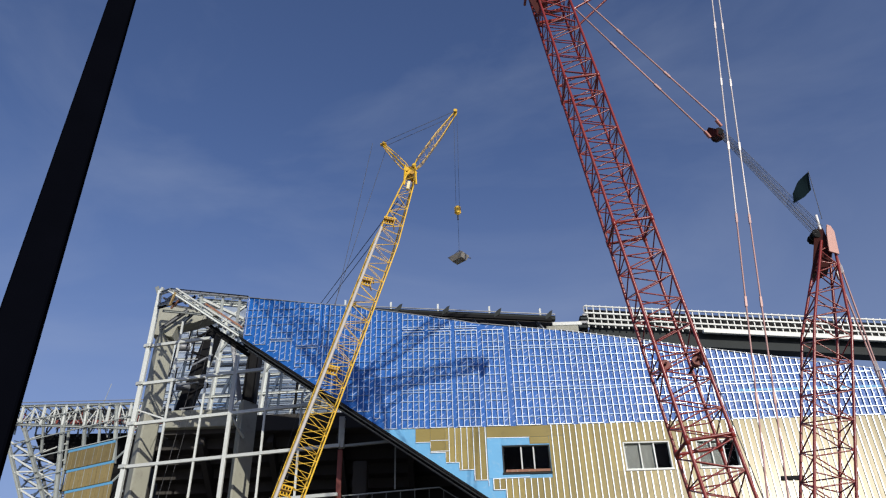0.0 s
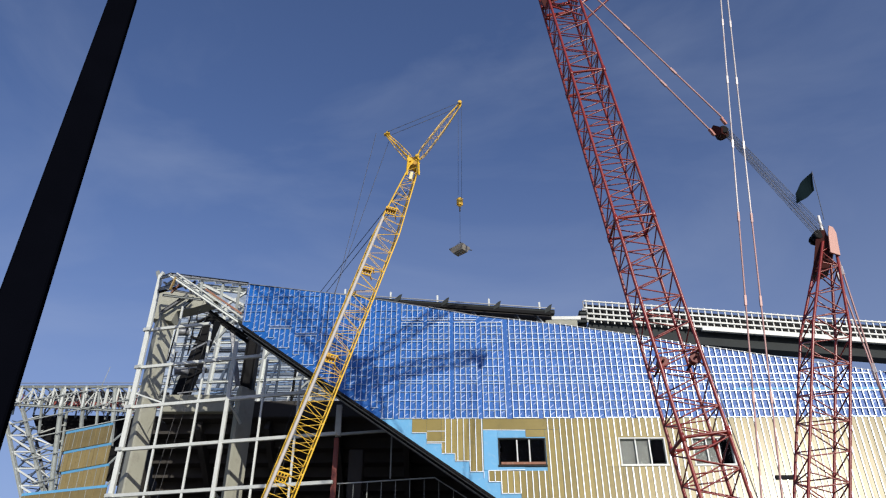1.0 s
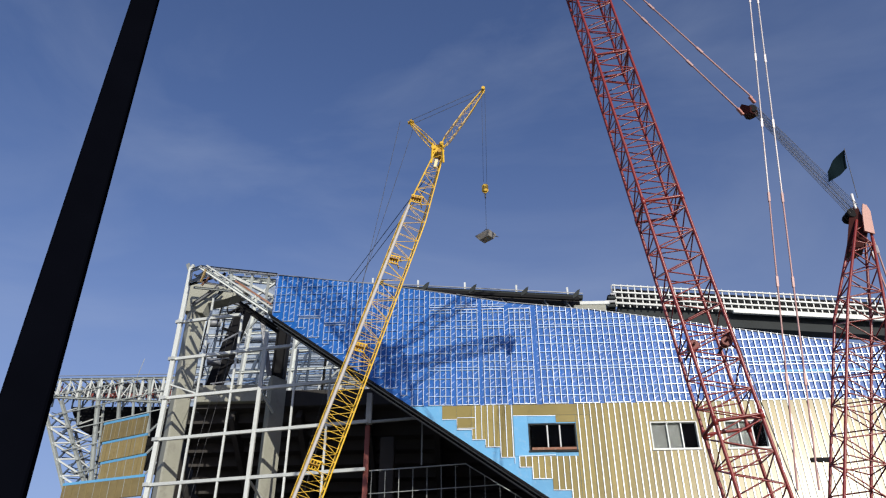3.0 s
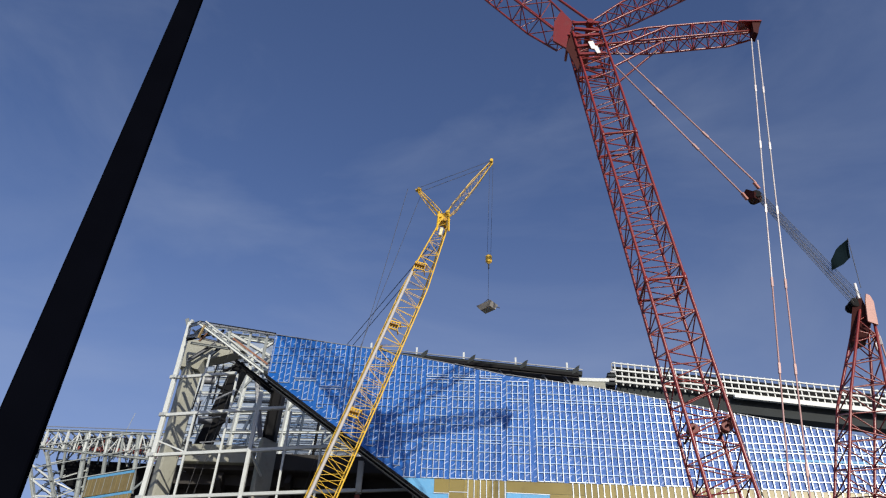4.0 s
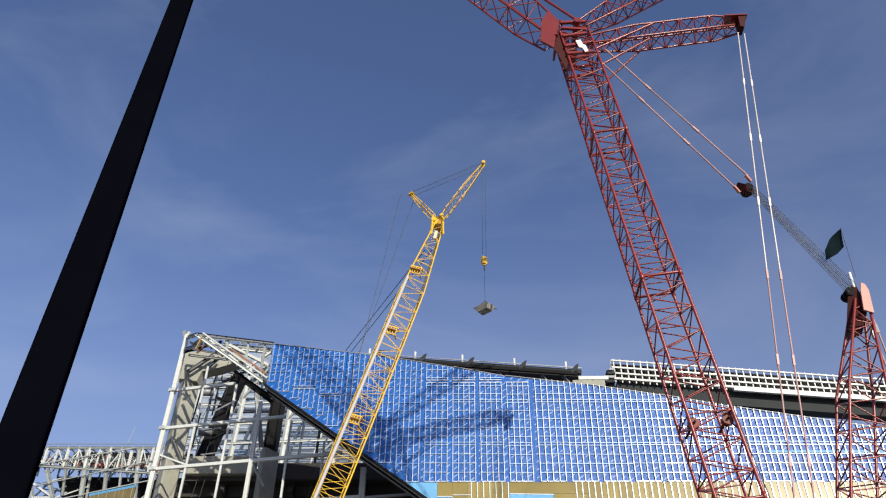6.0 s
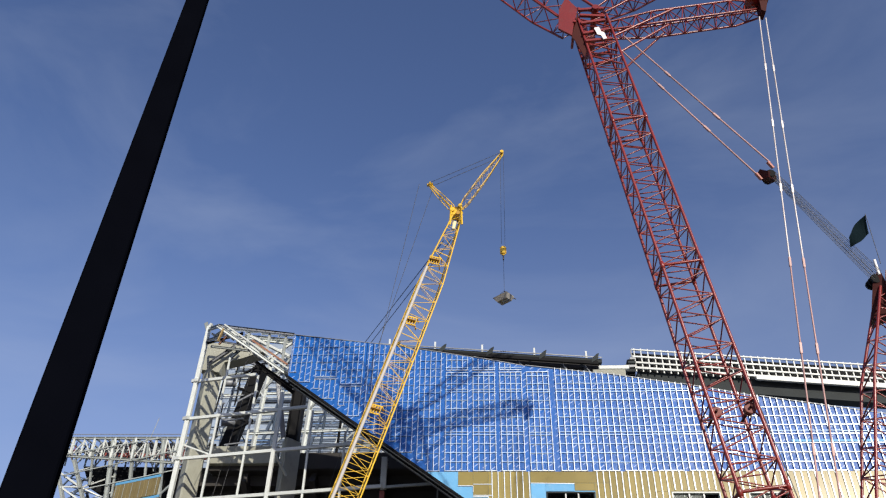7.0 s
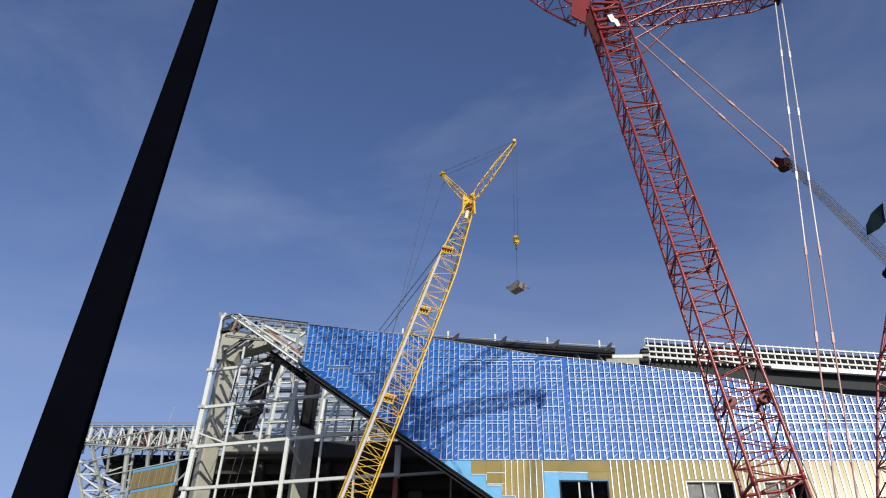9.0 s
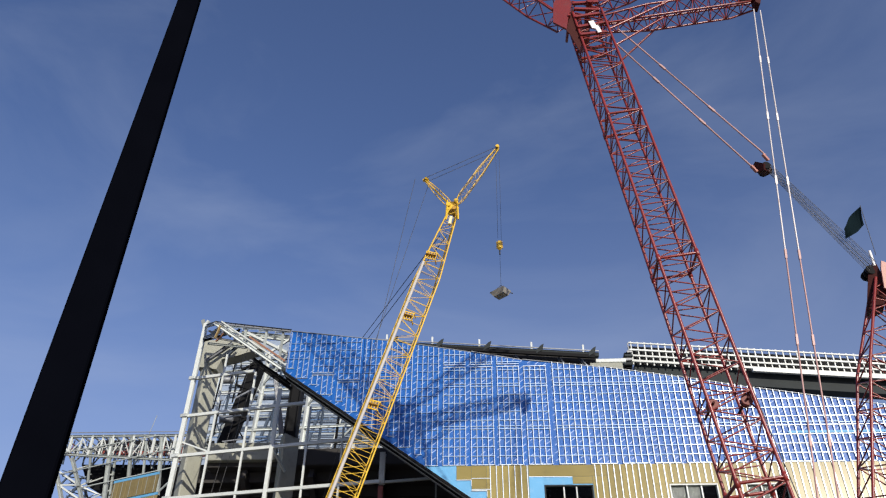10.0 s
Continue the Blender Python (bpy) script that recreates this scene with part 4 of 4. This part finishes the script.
for k in range(26):
    z = 41.2 - 0.52 * k
    x0, x1 = leg_l(z) + 0.2, leg_r(z) + 1.6
    bar("leg_brace", (x0 if k % 2 else x1, 111.5 + 0.4 * (k % 3), z), (x1 + 1.2 if k % 2 else x0 + 1.0, 112.4, z - (1.6 if k % 3 else 0.5)), 0.13, (M_WHITE, M_STEELBLUE, M_PSTEEL, M_DARK)[k % 4], wing, kind="plain")
for (xa, za, xb3, zb3) in ((-66.6, 42.7, -52.0, 45.3), (-66.2, 39.3, -47.0, 43.7), (-62.1, 37.2, -47.0, 40.5), (-62.6, 33.9, -55.0, 35.6), (-60.5, 30.4, -55.0, 31.6)):
    bar("tension_rail", (xa, 109.6, za), (xb3, 109.6, zb3), 0.14, M_PSTEEL, wing, kind="plain")
for xk in (-58.5, -55.0, -50.2):
    bar("leg", (xk, 110, 24), (xk, 110, 0), 0.6, M_PSTEEL, wing, kind="beam")
bar("antenna", (-53.9, 110, 45.5), (-53.3, 110, 48.8), 0.1, M_PSTEEL, wing)
pan = thing("tan_panels", "tan wall panels, coloured darker for dim light, with light blue joint strips on the far wing", "wall panel", kind="structure", at=(-53, 108, 24))


def slant_bm(x0, x1, zb, zt, rise, push=0.0):
    bm = bmesh.new()
    lo = []
    for t in (0.0, 0.3):
        for x, z in ((x0, zb), (x1, zb + rise), (x1, zt + rise), (x0, zt)):
            y = 108 - (x - x0) / (x1 - x0) * 2.2 + t - push
            lo.append(bm.verts.new((x, y, z)))
    for q in ((0, 1, 2, 3), (7, 6, 5, 4), (0, 4, 5, 1), (1, 5, 6, 2), (2, 6, 7, 3), (3, 7, 4, 0)):
        bm.faces.new([lo[i] for i in q])
    bmesh.ops.recalc_face_normals(bm, faces=bm.faces[:])
    return bm


for k in range(4):
    zt = 37.2 - 3.0 * k
    x0, x1 = -56.4 + 0.45 * k - (5.3 if k == 3 else 0.0), -48.8 + 0.42 * k
    o = part("tan_panel", slant_bm(x0, x1, zt - 2.62, zt, 0.62), M_DIMTAN, pan)
    o.location = -Vector(pan.location)
    o = part("blue_strip", slant_bm(x0 - 0.05, x1, zt + 0.005, zt + 0.375, 0.62, 0.03), M_LBLUE, pan)
    o.location = -Vector(pan.location)
    for j in range(11):
        u = (j + 0.5) / 11
        xk = x0 + (x1 - x0) * u
        bar("rib", (xk, 107.9 - 2.2 * u, zt - 2.6 + 0.62 * u), (xk - 0.06, 107.9 - 2.2 * u, zt + 0.62 * u), 0.07 if j % 2 else 0.05, M_DIMTAN if j % 2 else M_PSTEEL, pan, kind="plain")
    for u in (0.0, 1.0):
        bar("hanger", (x0 + (x1 - x0) * u, 108.5 - 2.2 * u, zt - 2.9 + 0.75 * u), (x0 + (x1 - x0) * u, 109.8, zt + 0.75 * u), 0.2, M_PSTEEL, pan, kind="plain")

# ---------------------------------------------------------------- black lamp post beside the camera
lp = thing("lamp_post", "black painted tapering steel lamp post", "lamp post", at=(-2.169, 3.361, 0))
pb = bmesh.new()
ring = []
for z, w in ((0.0, 0.262), (3.5, 0.196), (6.0, 0.149), (9.0, 0.095)):
    c = w / 2
    k = c * 0.9
    ring.append([pb.verts.new((px, py, z)) for px, py in ((-k, -c), (k, -c), (c, -k), (c, k), (k, c), (-k, c), (-c, k), (-c, -k))])
for r0, r1 in zip(ring, ring[1:]):
    for i in range(8):
        pb.faces.new((r0[i], r0[(i + 1) % 8], r1[(i + 1) % 8], r1[i]))
pb.faces.new(ring[0][::-1])
pb.faces.new(ring[-1])
shaft = part("shaft", pb, M_BLACK, lp)
shaft.rotation_euler = (0, 0, radians(26))
part("base_plate", box_bm(-0.25, 0.25, -0.25, 0.25, 0, 0.03, 0.008), M_BLACK, lp)

# ---------------------------------------------------------------- yellow crane
YY = 42.0
yc = thing("yellow_crane", "yellow lattice boom crane with a short fly jib", "crane", at=(-12.4, YY, 0))
foot, head = Vector((-12.4, YY, 1.6)), Vector((-2.15, YY, 34.9))
axis = (head - foot).normalized()
corner = lattice(yc, foot, head, (1, 0.35, 0), 1.55, 1.5, 46, 0.098, 0.034, M_YEL, zig=False, taper_a=2.5, taper_b=6.0, wend=0.42)
L = (head - foot).length
perp = Vector((axis.z, 0, -axis.x))
for s in (11.6, 18.95, 25.3, 30.2):
    c = foot + axis * s
    cy = Vector((0, 0.86, 0))
    bar("collar_floor", c - perp * 0.42 - cy, c + perp * 0.3 - cy, 0.44, M_OCHRE, yc, h=0.05, kind="plain", up=axis, label="ochre platform plate, darkened for its shadowed underside")
    for k in range(5):
        q = c - perp * (0.42 - 0.18 * k) - cy - Vector((0, 0.06, 0))
        bar("collar_bar", q - axis * 0.25, q + axis * 0.25, 0.045, M_YEL, yc, kind="plain")
    for ds in (-0.26, 0.26):
        bar("collar_bar", c + axis * ds - perp * 0.46 - cy, c + axis * ds + perp * 0.33 - cy, 0.07, M_YEL, yc, kind="plain")
        for q in (-0.46, 0.33):
            bar("collar_bar", c + axis * ds + perp * q - cy, c + axis * ds + perp * q - Vector((0, 0.3, 0)), 0.07, M_YEL, yc, kind="plain")
bar("pipe", foot + axis * 3 - perp * 0.34 - Vector((0, 1.15, 0)), foot + axis * 29.5 - perp * 0.36 - Vector((0, 1.0, 0)), 0.2, M_PIPE, yc, label="pale grey walkway pipe along the boom")
hb = part("boom_head", prism_bm([(-0.6, -0.5), (0.3, -0.6), (0.62, 0.15), (0.35, 0.55), (-0.45, 0.5)], -0.4, 0.4), M_YEL, yc)
hb.scale = (0.62, 0.9, 0.66)
hb.location = head - Vector(yc.location) + Vector((0, 0, 0.3))
for dx, dz, r in ((-0.3, 0.05, 0.36), (0.26, 0.36, 0.34), (0.1, -0.3, 0.3)):
    for dy in (-0.5, 0.32):
        bar("head_sheave", head + Vector((dx, dy, 0.3 + dz)), head + Vector((dx, dy + 0.16, 0.3 + dz)), r, M_YEL if r > 0.32 else M_OCHRE, yc)
for dx in (-0.42, 0.36):
    bar("head_strap", head + Vector((dx * 0.9, -0.42, 0.75)), head + Vector((dx * 1.1, -0.5, -1.1)), 0.1, M_YEL, yc, kind="plain")
bar("lamp_box", head + Vector((-0.2, -0.6, -1.6)), head + Vector((-0.08, -0.6, -0.95)), 0.22, M_CREAM, yc, h=0.2, kind="box", label="cream plate under the boom head")
tip, mtip = Vector((1.25, YY, 40.9)), Vector((-4.15, YY, 37.9))
lattice(yc, head + Vector((0.2, 0, 0.6)), tip, (1, 0.2, 0), 0.5, 0.5, 10, 0.062, 0.016, M_YEL, taper_a=0.9, taper_b=2.6, wend=0.4)
lattice(yc, head + Vector((-0.2, 0, 0.6)), mtip, (1, 0.2, 0), 0.36, 0.3, 5, 0.065, 0.018, M_YEL, taper_a=0.4, taper_b=1.4, wend=0.5)
for p, r in ((tip, 0.14), (mtip, 0.1)):
    bar("sheave", p + Vector((0, -0.25, 0.1)), p + Vector((0, 0.25, 0.1)), 2 * r, M_YEL, yc)
bar("plate", mtip + Vector((-0.25, 0, 0.05)), mtip + Vector((0.2, 0, 0.15)), 0.22, M_YEL, yc, h=0.12, kind="plain")
for dy in (-0.25, 0.25):
    bar("pendant", mtip + Vector((0, dy, 0.1)), tip + Vector((0, dy, 0)), 0.035, M_ROPE, yc)
    bar("backstay", mtip + Vector((-0.3 + dy * 2, dy, 0)), foot + axis * 20 - perp * (1.3 + dy) + Vector((0, dy, 0)), 0.032, M_ROPE, yc)
    bar("hoist_rope", head + Vector((-0.7 + dy, 0.8, -1.5)), Vector((-12.1 + dy * 1.2, 62.5, 35.2)), 0.06, M_ROPE, yc)
    bar("hoist_rope", tip + Vector((dy * 0.5, dy, 0)), Vector((1.12 + dy * 0.5, YY + dy, 32.2)), 0.022, M_ROPE, yc)
o = part("counter_body", box_bm(-3.2, 2.6, -1.6, 1.6, 1.1, 3.2, 0.12), M_YEL, yc)
for sy in (-2.2, 2.2):
    part("crawler_track", box_bm(-4, 4, sy - 0.5, sy + 0.5, 0, 1.15, 0.3), M_DARK, yc)
hk = part("hook_block", box_bm(-0.22, 0.22, -0.14, 0.14, -0.38, 0.38, 0.1), M_YEL, yc, "yellow hook block")
hk.location = Vector((1.1, YY, 31.8)) - Vector(yc.location)
under_part(bar("hook", (1.1, YY, 31.4), (1.1, YY, 31.0), 0.1, M_ROPE, yc), hk)
load = thing("hoisted_skip", "grey steel skip hanging from the crane hook", "skip", at=(1.05, YY, 27.85))
lb = bmesh.new()
lo = [lb.verts.new(p) for p in ((-0.55, -0.4, -0.38), (0.55, -0.4, -0.38), (0.55, 0.4, -0.38), (-0.55, 0.4, -0.38))]
hi = [lb.verts.new(p) for p in ((-0.85, -0.6, 0.3), (0.75, -0.6, 0.3), (0.75, 0.6, 0.3), (-0.85, 0.6, 0.3))]
lb.faces.new(lo[::-1])
for i in range(4):
    lb.faces.new((lo[i], lo[(i + 1) % 4], hi[(i + 1) % 4], hi[i]))
bin_ob = part("bin", lb, M_BOX, load)
sol = bin_ob.modifiers.new("thick", 'SOLIDIFY')
sol.thickness = 0.05
bin_ob.rotation_euler = (0, radians(-4), radians(-38))
bin_ob.scale = (0.72, 0.72, 0.52)
bar("tow_bar", (1.5, YY + 0.0, 27.95), (1.85, YY + 0.1, 27.9), 0.07, M_ROPE, load)
for sx, sy in ((-0.65, 0.1), (0.1, -0.62), (0.6, -0.1), (-0.1, 0.65)):
    bar("sling", (1.05 + sx * 0.8, YY + sy * 0.8, 28.02), (1.08, YY, 28.5), 0.03, M_ROPE, load)
bar("sling_rope", (1.08, YY, 28.48), (1.1, YY, 31.05), 0.022, M_ROPE, load)

# ---------------------------------------------------------------- red crane
YR = 33.0
rcn = thing("red_crane", "red lattice boom crawler crane with luffing jib, struts and mast", "crane", at=(13.4, YR, 0))
SIDE = (1, -0.03, 0)
YA = YR + 1.03
bfoot, bhead = Vector((13.1, YA, 2.0)), Vector((7.67, YA, 45.3))
rl = (bhead - bfoot).length
bc = lattice(rcn, bfoot, bhead, SIDE, 2.15, 2.0, 60, 0.18, 0.075, M_RED, taper_a=3.0, wend=0.4)
for s in (10.4, 22.5, 33.5):
    for i in range(4):
        bar("chord_joint", bc(s - 0.2, i), bc(s + 0.2, i), 0.25, M_RED, rcn)
        bar("cross_frame", bc(s, i), bc(s, (i + 1) % 4), 0.16, M_RED, rcn)
for i, j in ((0, 3), (1, 2)):
    a, e = bc(14.2, i), bc(14.2, j)
    inward = (bc(14.2, 1 - i) - a).normalized() * 0.34
    bar("guide_sheave", a.lerp(e, 0.1) + inward * 0.7, a.lerp(e, 0.2) + inward * 0.7, 0.58, M_RUST, rcn)
    bar("guide_sheave", a.lerp(e, 0.26) + inward * 0.7, a.lerp(e, 0.34) + inward * 0.7, 0.5, M_RED, rcn)
    for ds in (-0.55, 0.55):
        bar("sheave_bracket", bc(14.2 + ds, i).lerp(bc(14.2 + ds, j), 0.05), a.lerp(e, 0.19) + inward * 0.7, 0.09, M_RED, rcn)
    bar("sheave_shaft", a + inward * 0.7, e + inward * 0.7, 0.12, M_SHADERED, rcn)
bar("hoist_rope", bfoot + Vector((1.9, 0.8, 3)), bhead + Vector((1.25, 0.8, -0.5)), 0.05, M_ROPE, rcn)
bar("hoist_rope", bfoot + Vector((1.8, 0.6, 3)), bhead + Vector((1.15, 0.6, -0.5)), 0.04, M_ROPE, rcn)
# boom head plates and jib foot


def off(x, y, z, dy):
    s = (y + dy) / y
    return (x * s, y + dy, 1.6 + (z - 1.6) * s)


o = Vector(rcn.location)
hp = part("boom_head", prism_bm([(5.38, 46.15), (5.98, 47.55), (6.66, 46.0), (6.3, 44.6), (6.07, 43.3), (5.2, 44.1)], YR - 0.05, YR + 0.1), M_RED, rcn, "solid red boom head plates")
hp.location = -o
hp2 = part("boom_head", prism_bm([(6.6, 47.2), (7.4, 46.4), (7.5, 45.0), (7.0, 44.6), (6.5, 45.6)], YR + 1.3, YR + 1.5), M_RED, rcn)
hp2.location = -o
part("head_web", prism_bm([(6.07, 43.3), (6.68, 46.0), (7.05, 42.3), (6.74, 41.2), (6.25, 43.0)], YR + 0.12, YR + 0.2), M_SHADERED, rcn, "web plate in red darkened for shade").location = -o
for q in range(5):
    zq = 46.4 - 1.3 * q
    bar("head_lacing", (6.7 + 0.12 * q, YR + 0.05, zq), (8.5 + 0.16 * q, YR + 0.05, zq - 0.9), 0.12, M_RED, rcn)
bar("head_pin", (6.35, YR - 0.15, 44.7), (6.35, YR + 2.2, 44.7), 0.2, M_RED, rcn)
for q in ((6.7, 46.0, 8.5, 46.2), (6.75, 44.5, 8.45, 44.9), (6.8, 43.4, 8.6, 43.9), (6.75, 45.4, 8.5, 45.3), (6.9, 42.6, 8.7, 42.9)):
    bar("head_frame", (q[0], YR - 0.05, q[1]), (q[2], YR + 0.05, q[3]), 0.2, M_RED, rcn, kind="box")
    bar("head_frame", (q[0] + 0.2, YR + 2.05, q[1]), (q[2] + 0.2, YR + 2.05, q[3]), 0.2, M_RED, rcn, kind="box")
bar("head_shaft", (7.9, YR - 0.3, 46.0), (7.9, YR + 2.3, 46.0), 0.5, M_RED, rcn)
bar("head_shaft", (7.4, YR + 0.4, 43.4), (7.4, YR + 1.8, 43.4), 0.7, M_RUST, rcn)
sh = part("sign_sheet", prism_bm([(-0.3, 0.62), (0.06, 0.66), (0.1, 0.15), (0.26, 0.02), (0.3, -0.62), (0.06, -0.66), (-0.02, -0.2), (-0.22, -0.12)], -0.03, 0.03), M_SHEET, rcn, "white sheet tied under the boom head")
sh.location = Vector((7.95, YR - 0.2, 43.2)) - o
sh.rotation_euler = (0, radians(-8), 0)
lattice(rcn, (6.3, YA, 45.75), (-9.3, YA, 65.7), (0, 1, 0), 2.0, 1.8, 26, 0.16, 0.08, M_RED, taper_a=3.0, taper_b=4, wend=0.75, name="jib_chord", bars="jib_lacing")
lattice(rcn, (8.5, YA - 0.4, 44.45), off(19.5, YA - 0.4, 46.2, 0.6), (0, 1, 0), 1.3, 1.25, 20, 0.15, 0.075, M_RED, taper_a=3.6, taper_b=2.0, wend=0.6, name="strut_chord", bars="strut_lacing")
lattice(rcn, (8.4, YA - 0.3, 46.5), (19.5, YA + 0.4, 55.3), (0, 1, 0), 1.3, 1.25, 20, 0.15, 0.075, M_RED, taper_a=3.0, taper_b=2.0, wend=0.6, name="strut_chord", bars="strut_lacing")
sc = part("strut_head", prism_bm([(19.35, 45.75), (19.62, 45.55), (20.0, 46.8), (19.45, 46.8)], YR + 0.3, YR + 1.05), M_SHADERED, rcn)
sc.location = -o
part("strut_cap", prism_bm([(18.5, 46.8), (20.1, 46.85), (20.1, 46.95), (18.5, 46.9)], YR + 0.2, YR + 1.15), M_RED, rcn, "red strut head cover plate").location = -o
bar("strut_brace", bc(rl - 4.0, 1), (12.7, YR, 44.1), 0.15, M_RED, rcn)
bar("strut_brace", bc(rl - 2.3, 1), (13.26, YR, 45.8), 0.17, M_RED, rcn)
bar("strut_brace", bc(rl - 4.0, 2), (12.7, YR + 1.2, 44.75), 0.15, M_RED, rcn)
bar("jib_stay", (4.6, YR - 0.1, 50.2), (7.86, YR, 46.4), 0.2, M_RED, rcn)
bar("jib_stay", (19.4, YA, 54.2), (-3, YA, 60), 0.06, M_ROPE, rcn)
# ropes and pendants
bridle = Vector((16.2, YR + 0.3, 30.5))
for a, e in ((bc(rl - 3.7, 1), Vector((15.55, YR, 30.3))), (Vector((9.55, YR + 0.1, 43.2)), Vector((16.5, YR, 31.2)))):
    for k in range(3):
        seg = bar("pendant", a.lerp(e, k / 3), a.lerp(e, (k + 1) / 3 - 0.004), 0.1, M_RPEND, rcn)
        if k:
            m = a.lerp(e, k / 3)
            d = (e - a).normalized() * 0.28
            under_part(bar("pendant_link", m - d, m + d, 0.125, M_RPEND, rcn, kind="box"), seg)
bb = part("bridle_block", prism_bm([(-0.55, 0.45), (-0.15, 0.75), (0.6, -0.1), (0.45, -0.75), (-0.3, -0.6), (-0.45, 0.0)], -0.55, 0.55), M_SHADERED, rcn, "sheave block between pendants and ropes, darkened for shade")
bb.location = bridle - o
bb.rotation_euler = (0, 0, radians(-58))
bb.scale = (0.62, 0.6, 0.6)
for dy in (-0.3, 0.0, 0.3):
    bar("sheave", bridle + Vector((0.1, dy - 0.09, -0.1)), bridle + Vector((0.1, dy + 0.09, -0.1)), 0.5, M_DARK, rcn)
for p in ((15.6, 30.25), (16.45, 31.1)):
    bar("clevis", (p[0] - 0.12, YR, p[1] + 0.2), (p[0] + 0.14, YR + 0.1, p[1] - 0.2), 0.15, M_PINK, rcn, kind="box", label="pale clevis plate")
mfoot, mhead = Vector((14.4, YR + 0.85, 2.0)), Vector((20.58, YR + 0.85, 22.9))
for k in range(11):
    q = 0.055 * (k - 5)
    bar("hoist_rope", bridle + Vector((0.25 + 0.6 * q, 0.12 * (k % 3) - 0.3, -0.1 + 0.6 * q)), mhead + Vector((-0.25 + q, 0.2 * (k % 3) - 0.4, 0.75 + q)), 0.026, M_ROPE, rcn)
lattice(rcn, mfoot, mhead, SIDE, 1.72, 1.72, 30, 0.15, 0.07, M_RED, taper_b=5.4, taper_a=2.0, wend=0.36, name="mast_chord", bars="mast_lacing")
mh = part("mast_head", prism_bm([(-1.35, -2.0), (-0.35, -1.7), (0.25, -0.6), (0.1, 1.0), (-0.1, 1.15), (-0.55, 0.4)], -0.45, 0.75), M_SHADERED, rcn, "sheave housing in red darkened for shade")
mh.location = mhead - o
mh.rotation_euler = (0, 0, radians(-20))
mh.scale = (0.85, 0.8, 0.88)
mp = part("mast_cover", prism_bm([(0.12, -1.0), (0.58, -1.2), (0.76, 0.2), (0.68, 0.58), (0.5, 0.68), (0.34, 0.2)], -0.6, -0.5), M_PINK, rcn, "pale red cover plate")
mp.location = mhead - o + Vector((-0.38, 0, 0.25))
under_part(mp, mh)
for k in range(3):
    bar("sheave", mhead + Vector((-0.35, -0.3 + 0.3 * k, 0.6)), mhead + Vector((-0.35, -0.12 + 0.3 * k, 0.6)), 0.55, M_DARK, rcn)
bar("beacon_post", mhead + Vector((-0.15, -0.3, 0.8)), mhead + Vector((-0.1, -0.3, 1.75)), 0.15, M_SHEET, rcn)
fp = mhead + Vector((0.15, -0.3, 1.5))
ft = fp + Vector((0.1, -0.2, 3.2))
stick = bar("flag_stick", fp, ft, 0.035, M_ROPE, rcn)
fl = bmesh.new()
NX, NZ = 10, 6
grid = []
for i in range(NX + 1):
    u = i / NX
    for j in range(NZ + 1):
        v = j / NZ
        p0 = ft + (fp - ft) * (0.02 + 0.38 * v * (1 - 0.5 * u))
        grid.append(fl.verts.new(p0 + Vector((-1.45 * u, 0.24 * math.sin(u * 5 + v), -1.5 * u + 0.16 * math.sin(u * 4 + v * 2) + (0.09 * (j % 2) - 0.05) * u * u * u))))
for i in range(NX):
    for j in range(NZ):
        fl.faces.new((grid[i * (NZ + 1) + j], grid[(i + 1) * (NZ + 1) + j], grid[(i + 1) * (NZ + 1) + j + 1], grid[i * (NZ + 1) + j + 1]))
fo = part("flag", fl, M_FLAG, rcn, "small dark flag blowing in the wind")
fo.location = -o
under_part(fo, stick)
fo.modifiers.new("thick", 'SOLIDIFY').thickness = 0.012
# long backstay bars from the strut head down to the machine
for xt, zt, xe in ((18.85, 44.57, 13.6), (19.25, 44.4, 14.5)):
    a = Vector((xt, YR, zt))
    e = Vector((xe, YR, 9.0))
    nseg = 7
    for k in range(nseg):
        seg = bar("backstay", a.lerp(e, k / nseg), a.lerp(e, (k + 1) / nseg - 0.003), 0.09, M_PEND if k < 4 else M_RPEND, rcn)
        if k:
            m = a.lerp(e, k / nseg)
            d = (e - a).normalized() * 0.3
            under_part(bar("backstay_link", m - d, m + d, 0.11, M_PEND if k < 4 else M_RPEND, rcn, kind="box"), seg)
for dy in (-0.5, 0.5):
    a = mhead + Vector((0.22, dy * 0.6, -0.1))
    e = Vector((20.5 + dy * 0.9, YR + dy, 6.0))
    for k in range(3):
        seg = bar("mast_stay", a.lerp(e, k / 3), a.lerp(e, (k + 1) / 3 - 0.003), 0.09, M_RPEND, rcn)
        m = a.lerp(e, (k + 0.3) / 3)
        d = (e - a).normalized() * 0.25
        under_part(bar("mast_stay_link", m - d, m + d, 0.13, M_PEND, rcn, kind="box"), seg)
part("machine_body", box_bm(-3.5, 7.5, -1.8, 1.8, 1.3, 3.6, 0.15), M_RED, rcn)
part("counterweight", box_bm(7.6, 12.0, -2.2, 2.2, 1.4, 9.2, 0.1), M_RED, rcn)
for sy in (-3.0, 3.0):
    part("crawler_track", box_bm(-5, 6, sy - 0.7, sy + 0.7, -0.22, 1.4, 0.4), M_DARK, rcn)
K = 0.879
rcn.scale = (K, K, K)
rcn.location = (13.4 * K, YR * K, 1.6 - 1.6 * K)
